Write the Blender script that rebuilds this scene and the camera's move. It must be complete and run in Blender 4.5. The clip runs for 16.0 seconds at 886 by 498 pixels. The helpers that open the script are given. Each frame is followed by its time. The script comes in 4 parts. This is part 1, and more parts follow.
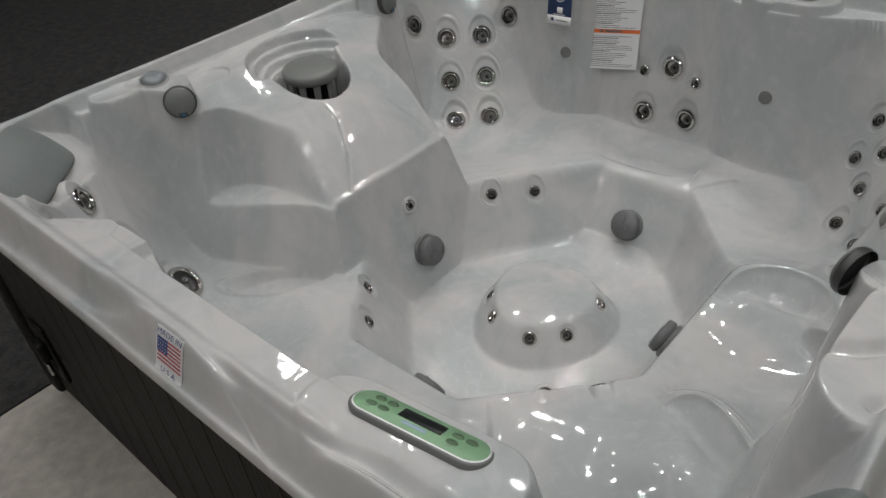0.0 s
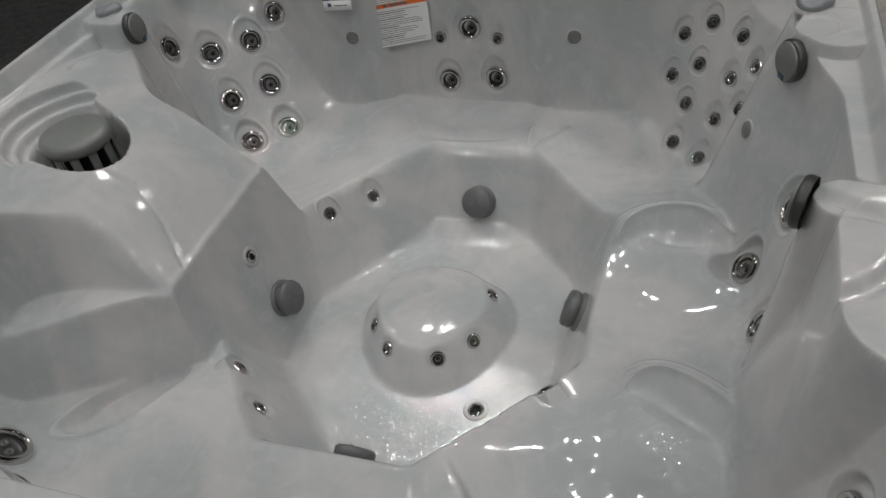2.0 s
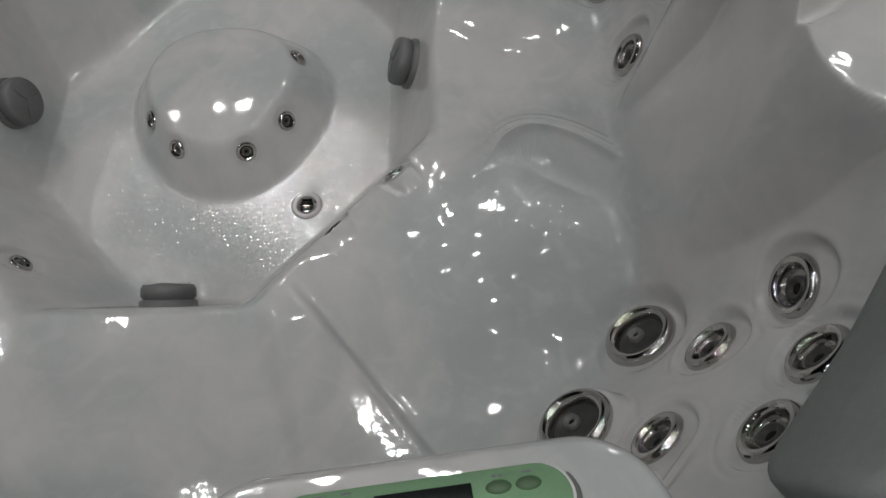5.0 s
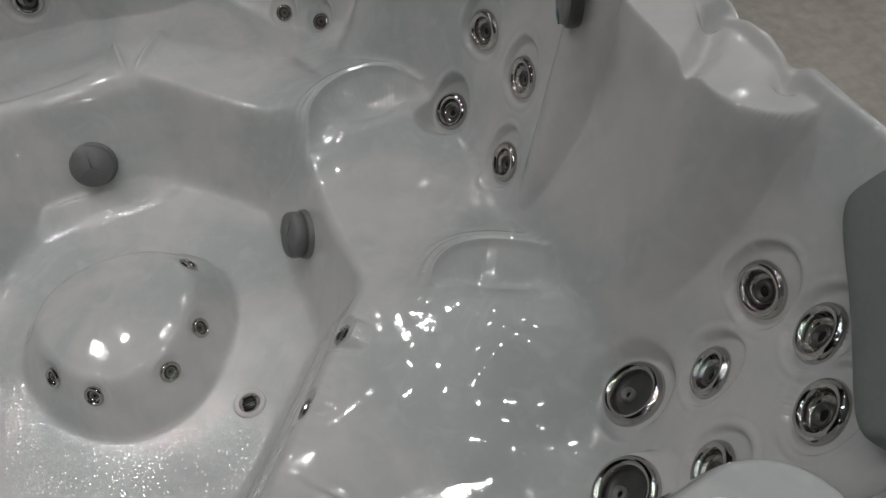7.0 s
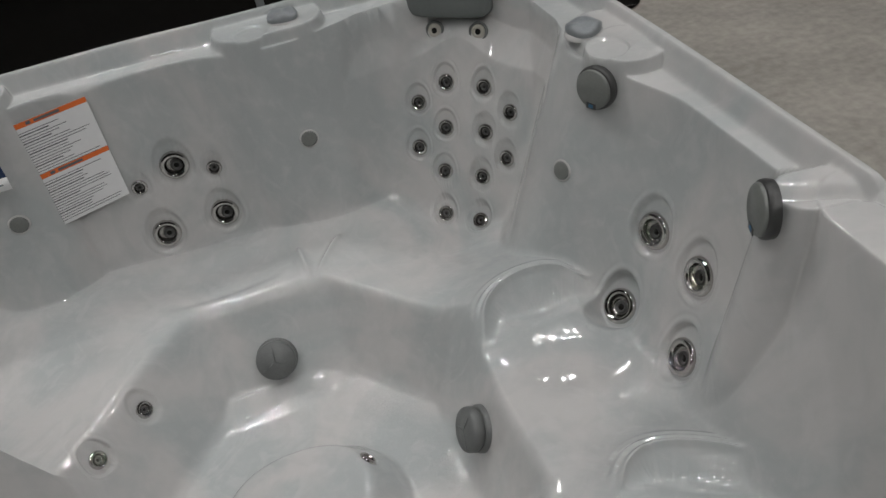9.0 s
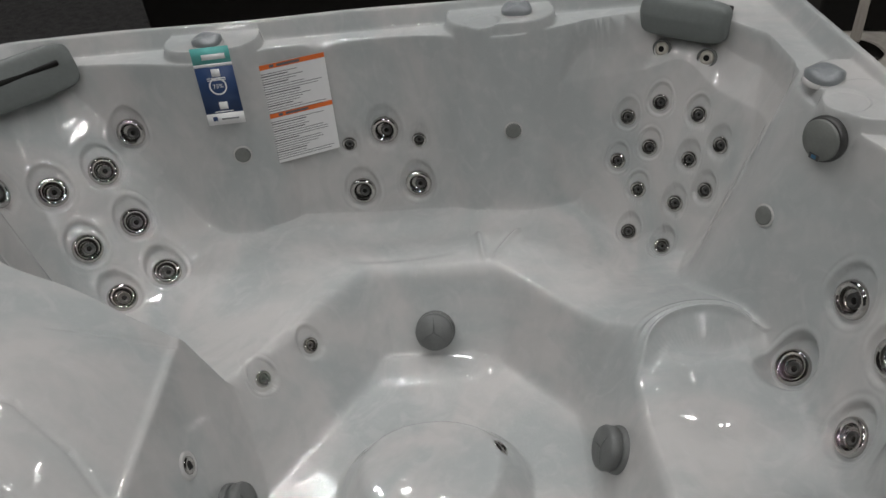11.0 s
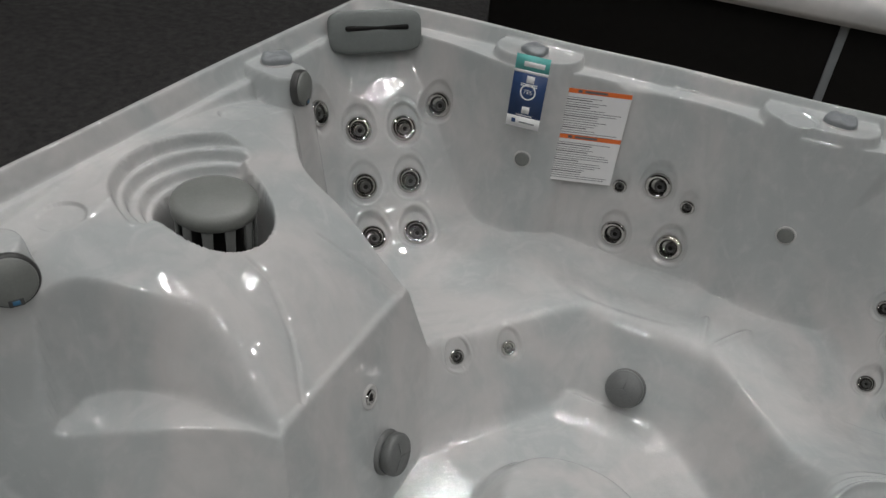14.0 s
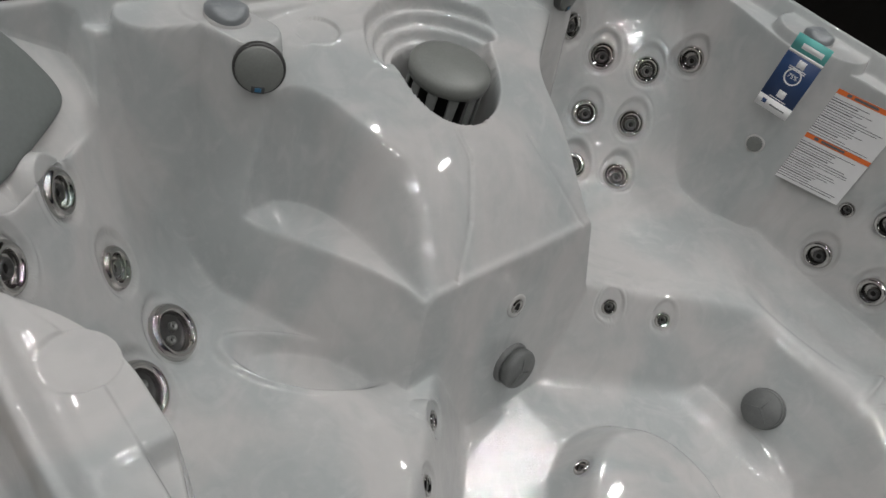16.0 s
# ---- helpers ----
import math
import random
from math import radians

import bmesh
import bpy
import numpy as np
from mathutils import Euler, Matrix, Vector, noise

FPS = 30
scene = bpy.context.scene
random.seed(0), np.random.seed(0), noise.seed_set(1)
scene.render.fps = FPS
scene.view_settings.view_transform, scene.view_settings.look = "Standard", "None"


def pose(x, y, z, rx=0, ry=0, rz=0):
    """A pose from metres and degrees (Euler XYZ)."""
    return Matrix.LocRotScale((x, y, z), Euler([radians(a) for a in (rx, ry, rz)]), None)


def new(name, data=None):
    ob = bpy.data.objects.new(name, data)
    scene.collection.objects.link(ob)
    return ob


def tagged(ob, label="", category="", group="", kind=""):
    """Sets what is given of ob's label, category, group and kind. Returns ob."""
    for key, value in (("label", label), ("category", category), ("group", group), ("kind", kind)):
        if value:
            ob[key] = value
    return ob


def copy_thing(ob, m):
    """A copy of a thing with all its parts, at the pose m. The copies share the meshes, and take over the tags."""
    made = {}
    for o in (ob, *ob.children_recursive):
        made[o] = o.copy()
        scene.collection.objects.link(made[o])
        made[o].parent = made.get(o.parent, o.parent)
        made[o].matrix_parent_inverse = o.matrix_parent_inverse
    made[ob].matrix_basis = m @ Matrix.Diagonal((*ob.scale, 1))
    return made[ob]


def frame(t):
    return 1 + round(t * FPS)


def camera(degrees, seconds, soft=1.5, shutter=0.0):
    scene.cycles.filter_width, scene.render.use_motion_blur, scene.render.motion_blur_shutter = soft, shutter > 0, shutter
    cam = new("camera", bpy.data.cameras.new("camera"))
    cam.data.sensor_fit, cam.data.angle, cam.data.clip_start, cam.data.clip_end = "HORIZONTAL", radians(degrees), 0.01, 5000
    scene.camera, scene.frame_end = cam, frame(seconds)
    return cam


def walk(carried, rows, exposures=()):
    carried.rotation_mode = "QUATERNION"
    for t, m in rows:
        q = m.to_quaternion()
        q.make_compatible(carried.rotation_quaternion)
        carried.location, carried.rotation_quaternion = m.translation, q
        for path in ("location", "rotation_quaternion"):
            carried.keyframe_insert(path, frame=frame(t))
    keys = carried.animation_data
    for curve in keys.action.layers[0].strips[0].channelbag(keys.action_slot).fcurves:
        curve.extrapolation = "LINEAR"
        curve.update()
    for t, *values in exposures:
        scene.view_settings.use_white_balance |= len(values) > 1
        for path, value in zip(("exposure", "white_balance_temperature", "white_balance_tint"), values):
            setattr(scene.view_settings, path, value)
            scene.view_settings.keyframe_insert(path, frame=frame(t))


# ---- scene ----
import functools

cam = camera(60.83, 16.0)
PATH = [
    (0, pose(2.2368, -0.3116, 1.7668, 52.97, 5.42, 41.45)),
    (0.5, pose(2.1375, -0.2985, 1.7656, 52.14, 6.96, 35.77)),
    (1, pose(2.0377, -0.2617, 1.7725, 51.29, 8.64, 30.03)),
    (1.5, pose(1.9693, -0.2277, 1.7739, 50.54, 9.46, 24.58)),
    (2, pose(1.8610, -0.1936, 1.7418, 47.86, 8.75, 16.79)),
    (2.5, pose(1.7876, -0.1644, 1.7155, 42.77, 7.70, 9.51)),
    (3, pose(1.7620, -0.1078, 1.6771, 37.43, 3.32, 8.10)),
    (3.2, pose(1.7509, -0.0779, 1.6617, 34.86, 2.68, 7.93)),
    (5.3, pose(1.6804, 0.1016, 1.4983, 26.19, 1.21, -3.81)),
    (5.5, pose(1.6628, 0.1133, 1.4902, 26.97, 0.48, -6.45)),
    (6, pose(1.6361, 0.1221, 1.4802, 29.72, 0.05, -12.97)),
    (6.5, pose(1.5729, 0.1045, 1.4958, 33.58, -0.36, -20.07)),
    (7, pose(1.4861, 0.0856, 1.5280, 37.11, 1.61, -24.08)),
    (7.5, pose(1.4332, 0.1007, 1.5692, 41.67, 4.02, -24.45)),
    (8, pose(1.3983, 0.1349, 1.6003, 45.36, 6.30, -24.34)),
    (8.5, pose(1.3714, 0.1461, 1.6130, 47.95, 7.54, -22.36)),
    (9, pose(1.3520, 0.1485, 1.6287, 49.97, 7.75, -19.30)),
    (9.5, pose(1.3310, 0.1483, 1.6396, 51.48, 7.08, -14.91)),
    (10, pose(1.3089, 0.1405, 1.6414, 52.17, 6.37, -9.57)),
    (10.2, pose(1.2934, 0.1394, 1.6486, 51.97, 6.12, -7.95)),
    (12.3, pose(1.3048, 0.1007, 1.6630, 51.42, 0.76, 10.38)),
    (12.5, pose(1.3103, 0.1015, 1.6772, 51.24, -0.04, 12.51)),
    (13, pose(1.2979, 0.0816, 1.6745, 52.37, -1.84, 17.18)),
    (13.5, pose(1.2877, 0.0643, 1.6801, 53.62, -2.46, 21.00)),
    (14, pose(1.2800, 0.0356, 1.6845, 54.27, -4.29, 25.90)),
    (14.5, pose(1.2880, 0.0169, 1.6638, 53.91, -6.34, 31.86)),
    (15, pose(1.2845, 0.0067, 1.6497, 51.06, -8.78, 38.27)),
    (15.5, pose(1.2744, -0.0076, 1.6351, 48.19, -11.28, 44.55)),
    (16, pose(1.2634, -0.0221, 1.6307, 45.61, -13.70, 49.70)),
]
walk(cam, PATH, ((0, 0.0), (1.5, -0.12), (3, -0.32), (5.5, -0.44), (6, -0.43), (7, -0.38), (8, -0.18), (9, -0.08), (12.5, -0.03), (16, 0.02)))

# ---------------------------------------------------------------- light
world = bpy.data.worlds.new("hall_air")
scene.world = world
world.use_nodes = True
world.node_tree.nodes["Background"].inputs[0].default_value = (0.95, 0.98, 1.0, 1)
world.node_tree.nodes["Background"].inputs[1].default_value = 0.01
scene.view_settings.exposure = 0.0


# ---------------------------------------------------------------- materials
def mat(name, color, rough=0.5, metal=0.0, coat=0.0, var=0.0, scale=8.0, bump=0.0, bump_scale=60.0, emit=None, stretch=(1, 1, 1), bump_depth=0.01, bump_detail=3):
    m = bpy.data.materials.new(name)
    m.use_nodes = True
    nt = m.node_tree
    b = nt.nodes["Principled BSDF"]
    b.inputs["Base Color"].default_value = (*color, 1)
    b.inputs["Roughness"].default_value = rough
    b.inputs["Metallic"].default_value = metal
    b.inputs["Coat Weight"].default_value = coat
    b.inputs["Coat Roughness"].default_value = 0.04
    tc = nt.nodes.new("ShaderNodeTexCoord")
    mp = nt.nodes.new("ShaderNodeMapping")
    mp.inputs["Scale"].default_value = stretch
    nt.links.new(tc.outputs["Object"], mp.inputs[0])
    if var:
        n1 = nt.nodes.new("ShaderNodeTexNoise")
        n1.inputs["Scale"].default_value = scale
        n1.inputs["Detail"].default_value = 6
        n2 = nt.nodes.new("ShaderNodeTexNoise")
        n2.inputs["Scale"].default_value = scale * 9
        n2.inputs["Detail"].default_value = 4
        ad = nt.nodes.new("ShaderNodeMath")
        ad.operation = "ADD"
        r = nt.nodes.new("ShaderNodeMapRange")
        r.inputs["From Min"].default_value = 0.7
        r.inputs["From Max"].default_value = 1.3
        r.inputs["To Min"].default_value = 1 - var
        r.inputs["To Max"].default_value = 1 + var
        mx = nt.nodes.new("ShaderNodeVectorMath")
        mx.operation = "SCALE"
        mx.inputs[0].default_value = color
        for n in (n1, n2):
            nt.links.new(mp.outputs[0], n.inputs["Vector"])
        nt.links.new(n1.outputs[0], ad.inputs[0])
        nt.links.new(n2.outputs[0], ad.inputs[1])
        nt.links.new(ad.outputs[0], r.inputs["Value"])
        nt.links.new(r.outputs[0], mx.inputs["Scale"])
        nt.links.new(mx.outputs[0], b.inputs["Base Color"])
    if bump:
        n3 = nt.nodes.new("ShaderNodeTexNoise")
        n3.inputs["Scale"].default_value = bump_scale
        n3.inputs["Detail"].default_value = bump_detail
        nt.links.new(mp.outputs[0], n3.inputs["Vector"])
        bp = nt.nodes.new("ShaderNodeBump")
        bp.inputs["Strength"].default_value = bump
        bp.inputs["Distance"].default_value = bump_depth
        nt.links.new(n3.outputs[0], bp.inputs["Height"])
        nt.links.new(bp.outputs[0], b.inputs["Normal"])
        if coat:
            nt.links.new(bp.outputs[0], b.inputs["Coat Normal"])
    if emit:
        b.inputs["Emission Color"].default_value = (*emit[0], 1)
        b.inputs["Emission Strength"].default_value = emit[1]
    return m


def acrylic(name, grip):
    """Pearl acrylic: cloudy grey and cool swirls under a clear gloss; grip adds the pebbled non-slip grain."""
    m = mat(name, (0.6, 0.6, 0.6), 0.32, coat=1.0, bump=0.0)
    nt = m.node_tree
    b = nt.nodes["Principled BSDF"]
    b.inputs["Coat Roughness"].default_value = 0.05
    tc = nt.nodes.new("ShaderNodeTexCoord")
    mp = nt.nodes.new("ShaderNodeMapping")
    mp.inputs["Scale"].default_value = (1, 1, 0.75)
    nt.links.new(tc.outputs["Object"], mp.inputs[0])
    last = None
    for scale, dist, lo, hi, ca, cb in ((1.9, 1.6, 0.42, 0.60, (0.507, 0.497, 0.487), (0.403, 0.424, 0.421)), (4.5, 3.2, 0.46, 0.66, (0, 0, 0), (0.365, 0.377, 0.376)), (9.0, 2.5, 0.52, 0.68, (0, 0, 0), (0.56, 0.555, 0.55)), (38.0, 0.5, 0.5, 0.8, (0, 0, 0), (0.54, 0.54, 0.535))):
        n = nt.nodes.new("ShaderNodeTexNoise")
        n.inputs["Scale"].default_value = scale
        n.inputs["Detail"].default_value = 6
        n.inputs["Distortion"].default_value = dist
        nt.links.new(mp.outputs[0], n.inputs["Vector"])
        r = nt.nodes.new("ShaderNodeMapRange")
        r.inputs["From Min"].default_value, r.inputs["From Max"].default_value = lo, hi
        r.inputs["To Max"].default_value = 1.0 if last is None else 0.26
        nt.links.new(n.outputs[0], r.inputs["Value"])
        x = nt.nodes.new("ShaderNodeMix")
        x.data_type = "RGBA"
        nt.links.new(r.outputs[0], x.inputs["Factor"])
        x.inputs["A"].default_value = (*ca, 1)
        x.inputs["B"].default_value = (*cb, 1)
        if last is not None:
            nt.links.new(last.outputs["Result"], x.inputs["A"])
        last = x
    nt.links.new(last.outputs["Result"], b.inputs["Base Color"])
    b.inputs["Specular IOR Level"].default_value = 0.06
    b.inputs["Coat IOR"].default_value = 1.56
    if grip:
        v = nt.nodes.new("ShaderNodeTexVoronoi")
        v.inputs["Scale"].default_value = 620
        nt.links.new(tc.outputs["Object"], v.inputs["Vector"])
        geo = nt.nodes.new("ShaderNodeNewGeometry")
        node = v.outputs["Color"]
        for op, arg in (("SUBTRACT", (0.5, 0.5, 0.5)), ("MULTIPLY", (0.11, 0.11, 0.0)), ("ADD", None), ("NORMALIZE", None)):
            x = nt.nodes.new("ShaderNodeVectorMath")
            x.operation = op
            nt.links.new(node, x.inputs[0])
            if arg:
                x.inputs[1].default_value = arg
            elif op == "ADD":
                nt.links.new(geo.outputs["Normal"], x.inputs[1])
            node = x.outputs[0]
        nt.links.new(node, b.inputs["Normal"])
        nt.links.new(node, b.inputs["Coat Normal"])
    else:
        n = nt.nodes.new("ShaderNodeTexNoise")
        n.inputs["Scale"].default_value = 17
        n.inputs["Detail"].default_value = 3
        nt.links.new(tc.outputs["Object"], n.inputs["Vector"])
        w = nt.nodes.new("ShaderNodeBump")
        w.inputs["Strength"].default_value = 1.0
        w.inputs["Distance"].default_value = 0.0010
        nt.links.new(n.outputs[0], w.inputs["Height"])
        nt.links.new(w.outputs[0], b.inputs["Coat Normal"])
    return m


ACRYLIC = acrylic("pearl_acrylic", False)
GRIP = acrylic("textured_acrylic", True)
CHROME = mat("chrome", (0.56, 0.545, 0.53), 0.06, 1.0)
DARK_CHROME = mat("dark_chrome", (0.36, 0.35, 0.335), 0.14, 1.0)
GREY = mat("grey_plastic", (0.165, 0.172, 0.162), 0.42, var=0.08, scale=20)
LIGHT_GREY = mat("light_grey_plastic", (0.22, 0.235, 0.245), 0.35, var=0.08, scale=20)
COVER = mat("suction_grey_plastic", (0.125, 0.13, 0.128), 0.45, var=0.10, scale=25)
FOAM = mat("grey_pillow_foam", (0.16, 0.175, 0.17), 0.6, var=0.06, scale=12, bump=0.1, bump_scale=300)
DARK = mat("dark_plastic", (0.007, 0.0065, 0.006), 0.5, var=0.2, scale=30)
DARK.node_tree.nodes["Principled BSDF"].inputs["Specular IOR Level"].default_value = 0.2
CREAM = mat("cream_plastic", (0.42, 0.40, 0.35), 0.4, var=0.05, scale=40)
BLUE = mat("blue_mark", (0.03, 0.12, 0.22), 0.4)
WHITE = mat("white_print", (0.8, 0.8, 0.8), 0.5, var=0.02)
RED = mat("flag_red", (0.45, 0.04, 0.05), 0.5, var=0.03)
FLAG_BLUE = mat("flag_blue", (0.03, 0.06, 0.22), 0.5, var=0.03)
SLAT = mat("slat_grey", (0.13, 0.135, 0.13), 0.4, var=0.1, scale=30)
NOZZLE = mat("dark_grey_nozzle", (0.045, 0.045, 0.044), 0.35, var=0.15, scale=50)
CABINET = mat("dark_brown_panel", (0.0105, 0.0082, 0.0066), 0.6, var=0.35, scale=26, stretch=(1, 1, 0.04), bump=0.3, bump_scale=120)
CABINET.node_tree.nodes["Principled BSDF"].inputs["Specular IOR Level"].default_value = 0.25
CARPET_DARK = mat("dark_carpet", (0.019, 0.018, 0.0175), 0.95, var=0.9, scale=22, bump=0.4, bump_scale=160)
CARPET_BEIGE = mat("beige_floor", (0.305, 0.283, 0.253), 0.8, var=0.22, scale=2.6, bump=0.06, bump_scale=60)
LABEL_WHITE = mat("label_paper", (0.75, 0.75, 0.75), 0.45, var=0.02)
ORANGE = mat("label_orange", (0.75, 0.16, 0.03), 0.5, var=0.03)
INK = mat("label_ink", (0.12, 0.12, 0.13), 0.6)
NAVY = mat("tag_navy", (0.02, 0.05, 0.14), 0.5, var=0.05)
TEAL = mat("tag_teal", (0.12, 0.45, 0.42), 0.5, var=0.05)
GREEN = mat("panel_green", (0.23, 0.40, 0.235), 0.4, var=0.05, scale=30)
LCD = mat("lcd_glass", (0.01, 0.012, 0.012), 0.3)
CEILING = mat("dark_ceiling", (0.03, 0.03, 0.03), 0.9, var=0.2, scale=1)


# ---------------------------------------------------------------- mesh helpers
def smooth(ob):
    ob.data.polygons.foreach_set("use_smooth", [True] * len(ob.data.polygons))
    return ob


def obj(name, bm, material, parent=None, label="", sm=True):
    me = bpy.data.meshes.new(name)
    bm.to_mesh(me)
    bm.free()
    ob = new(name, me)
    me.materials.append(material)
    if sm:
        smooth(ob)
    if parent is not None:
        ob.parent = parent
    if label:
        ob["label"] = label
    return ob


def part(name, bm, material, parent, label="", sm=True):
    return obj(name, bm, material, parent, label, sm)


def lathe(profile, seg=32, sx=1.0, sy=1.0):
    """A turned solid round z from pairs of radius and height."""
    bm = bmesh.new()
    rings = []
    for r, z in profile:
        if r < 1e-6:
            rings.append([bm.verts.new((0, 0, z))])
        else:
            rings.append([bm.verts.new((r * sx * math.cos(2 * math.pi * i / seg), r * sy * math.sin(2 * math.pi * i / seg), z)) for i in range(seg)])
    for a, b in zip(rings, rings[1:]):
        for i in range(seg):
            j = (i + 1) % seg
            q = [a[i % len(a)], a[j % len(a)], b[j % len(b)], b[i % len(b)]]
            q = list(dict.fromkeys(q))
            if len(q) > 2:
                bm.faces.new(q)
    bmesh.ops.recalc_face_normals(bm, faces=bm.faces)
    return bm


def box(sx, sy, sz, bevel=0.0, at=(0, 0, 0), seg=2):
    bm = bmesh.new()
    bmesh.ops.create_cube(bm, size=1.0, matrix=Matrix.Translation(at) @ Matrix.Diagonal((sx, sy, sz, 1)))
    if bevel:
        bmesh.ops.bevel(bm, geom=bm.edges[:], offset=bevel, segments=seg, affect="EDGES", profile=0.5)
    return bm


def empty(name, label, category, group="", kind=""):
    return tagged(new(name), label, category, group, kind)


# ---------------------------------------------------------------- the shell's form
SX, SY, X0 = 2.235, 2.215, -0.025


def smax(a, b, k):
    h = np.clip(0.5 + 0.5 * (a - b) / k, 0, 1)
    return b + (a - b) * h + k * h * (1 - h)


def smin(a, b, k):
    return -smax(-a, -b, k)


def step(a, b, v):
    t = np.clip((v - a) / (b - a), 0, 1)
    return t * t * (3 - 2 * t)


def bowl(x, y, base, walls, k=0.05):
    """A basin: its floor and inclined walls (nx, ny, offset, height there, slope)."""
    z = base + 0 * x
    for nx, ny, d, z0, s in walls:
        z = smax(z, z0 + s * (nx * x + ny * y - d), k)
    return z


def capsule(x, y, ax, ay, bx, by):
    dx, dy = bx - ax, by - ay
    t = np.clip(((x - ax) * dx + (y - ay) * dy) / max(dx * dx + dy * dy, 1e-9), 0, 1)
    return np.hypot(x - ax - t * dx, y - ay - t * dy)


def bump(v, c, w):
    return np.exp(-((v - c) / w) ** 2 / 2)


def mound(x, y, cx, cy, w):
    return np.exp(-((x - cx) ** 2 + (y - cy) ** 2) / (2 * w * w))


def rounded(pts):
    """Corner-cut a run of points twice."""
    for _ in range(2):
        cut = [pts[0]]
        for (ax, ay), (bx, by) in zip(pts, pts[1:]):
            cut += [(0.75 * ax + 0.25 * bx, 0.75 * ay + 0.25 * by), (0.25 * ax + 0.75 * bx, 0.25 * ay + 0.75 * by)]
        pts = cut + [pts[-1]]
    return pts


def arm(x, y, run, peak, steep, gentle, climb, rib):
    """An armrest crest along a run of points: steep on its right-hand side, gentle on its left, with fine ribs along its top."""
    lengths = [math.hypot(q[0] - p[0], q[1] - p[1]) for p, q in zip(run, run[1:])]
    total, done = sum(lengths), 0.0
    z = np.zeros(x.shape)
    (x0, y0), (x1, y1) = np.min(run, 0) - 0.32, np.max(run, 0) + 0.32
    sel = (x > x0) & (x < x1) & (y > y0) & (y < y1)
    if not sel.any():
        return z
    x, y = x[sel], y[sel]
    best, side, along = np.full(x.shape, 9.0), np.zeros(x.shape), np.zeros(x.shape)
    for (ax, ay), (bx, by), n in zip(run, run[1:], lengths):
        t = np.clip(((x - ax) * (bx - ax) + (y - ay) * (by - ay)) / (n * n), 0, 1)
        d = np.hypot(x - ax - t * (bx - ax), y - ay - t * (by - ay))
        hand = np.where((x - ax) * (by - ay) - (y - ay) * (bx - ax) > 0, 1.0, -1.0)
        near = d < best
        best, side, along = np.where(near, d, best), np.where(near, d * hand, side), np.where(near, (done + t * n) / total, along)
        done += n
    ends = 2 * along - 1
    ribs = 0.008 * bump(side, -0.003, 0.0045) + 0.007 * bump(side, -0.021, 0.0045) + 0.004 * bump(side, -0.040, 0.006)
    z[sel] = peak + climb * ends - 0.03 * ends ** 4 - steep * np.maximum(side, 0) - gentle * np.maximum(-side, 0) + rib * ribs * (1 - ends ** 6)
    return z


# valleys of the near rim: places along it, distances from the edge there, width, depth
SWOOSHES = (((0.25, 0.60, 0.86, 1.03, 1.12), (0.032, 0.029, 0.029, 0.040, 0.055), 0.0085, 0.034),
            ((1.18, 1.27, 1.38, 1.52, 1.67, 2.0), (0.066, 0.053, 0.041, 0.045, 0.066, 0.080), 0.011, 0.036))

PODS = ((0.10, 0.62, 0.188, 0.658, 0.052), (0.082, 0.50, 0.10, 0.62, 0.048), (0.08, 1.566, 0.158, 1.553, 0.052), (2.13, 1.58, 2.125, 1.46, 0.078), (2.13, 1.50, 2.09, 1.48, 0.052),
        (2.14, 0.875, 2.092, 0.882, 0.050), (2.17, 0.80, 2.165, 0.63, 0.097), (0.61, 2.11, 0.70, 2.11, 0.085), (1.38, 2.11, 1.50, 2.11, 0.085),
        )
COASTERS = ((0.165, 0.82), (0.153, 1.358), (1.388, 2.06), (2.077, 1.468), (0.73, 0.13))


ARMS = ((((1.668, 1.285), (1.695, 1.338), (1.735, 1.374), (1.786, 1.392), (1.84, 1.392), (1.89, 1.377), (1.93, 1.354)), 0.428, 1.1, 0.5, 0.014, 1.0),
        (((1.748, 0.812), (1.774, 0.843), (1.815, 0.856), (1.87, 0.84), (1.93, 0.80), (1.975, 0.757), (2.005, 0.71)), 0.440, 1.0, 0.7, 0.014, 1.0),
        (((1.345, 1.71), (1.335, 1.86)), 0.368, 1.2, 1.0, 0.0, 0.45), (((1.46, 1.86), (1.36, 1.71)), 0.368, 1.2, 1.0, 0.0, 0.45))


ARMS = [(rounded(run), *rest) for run, *rest in ARMS]


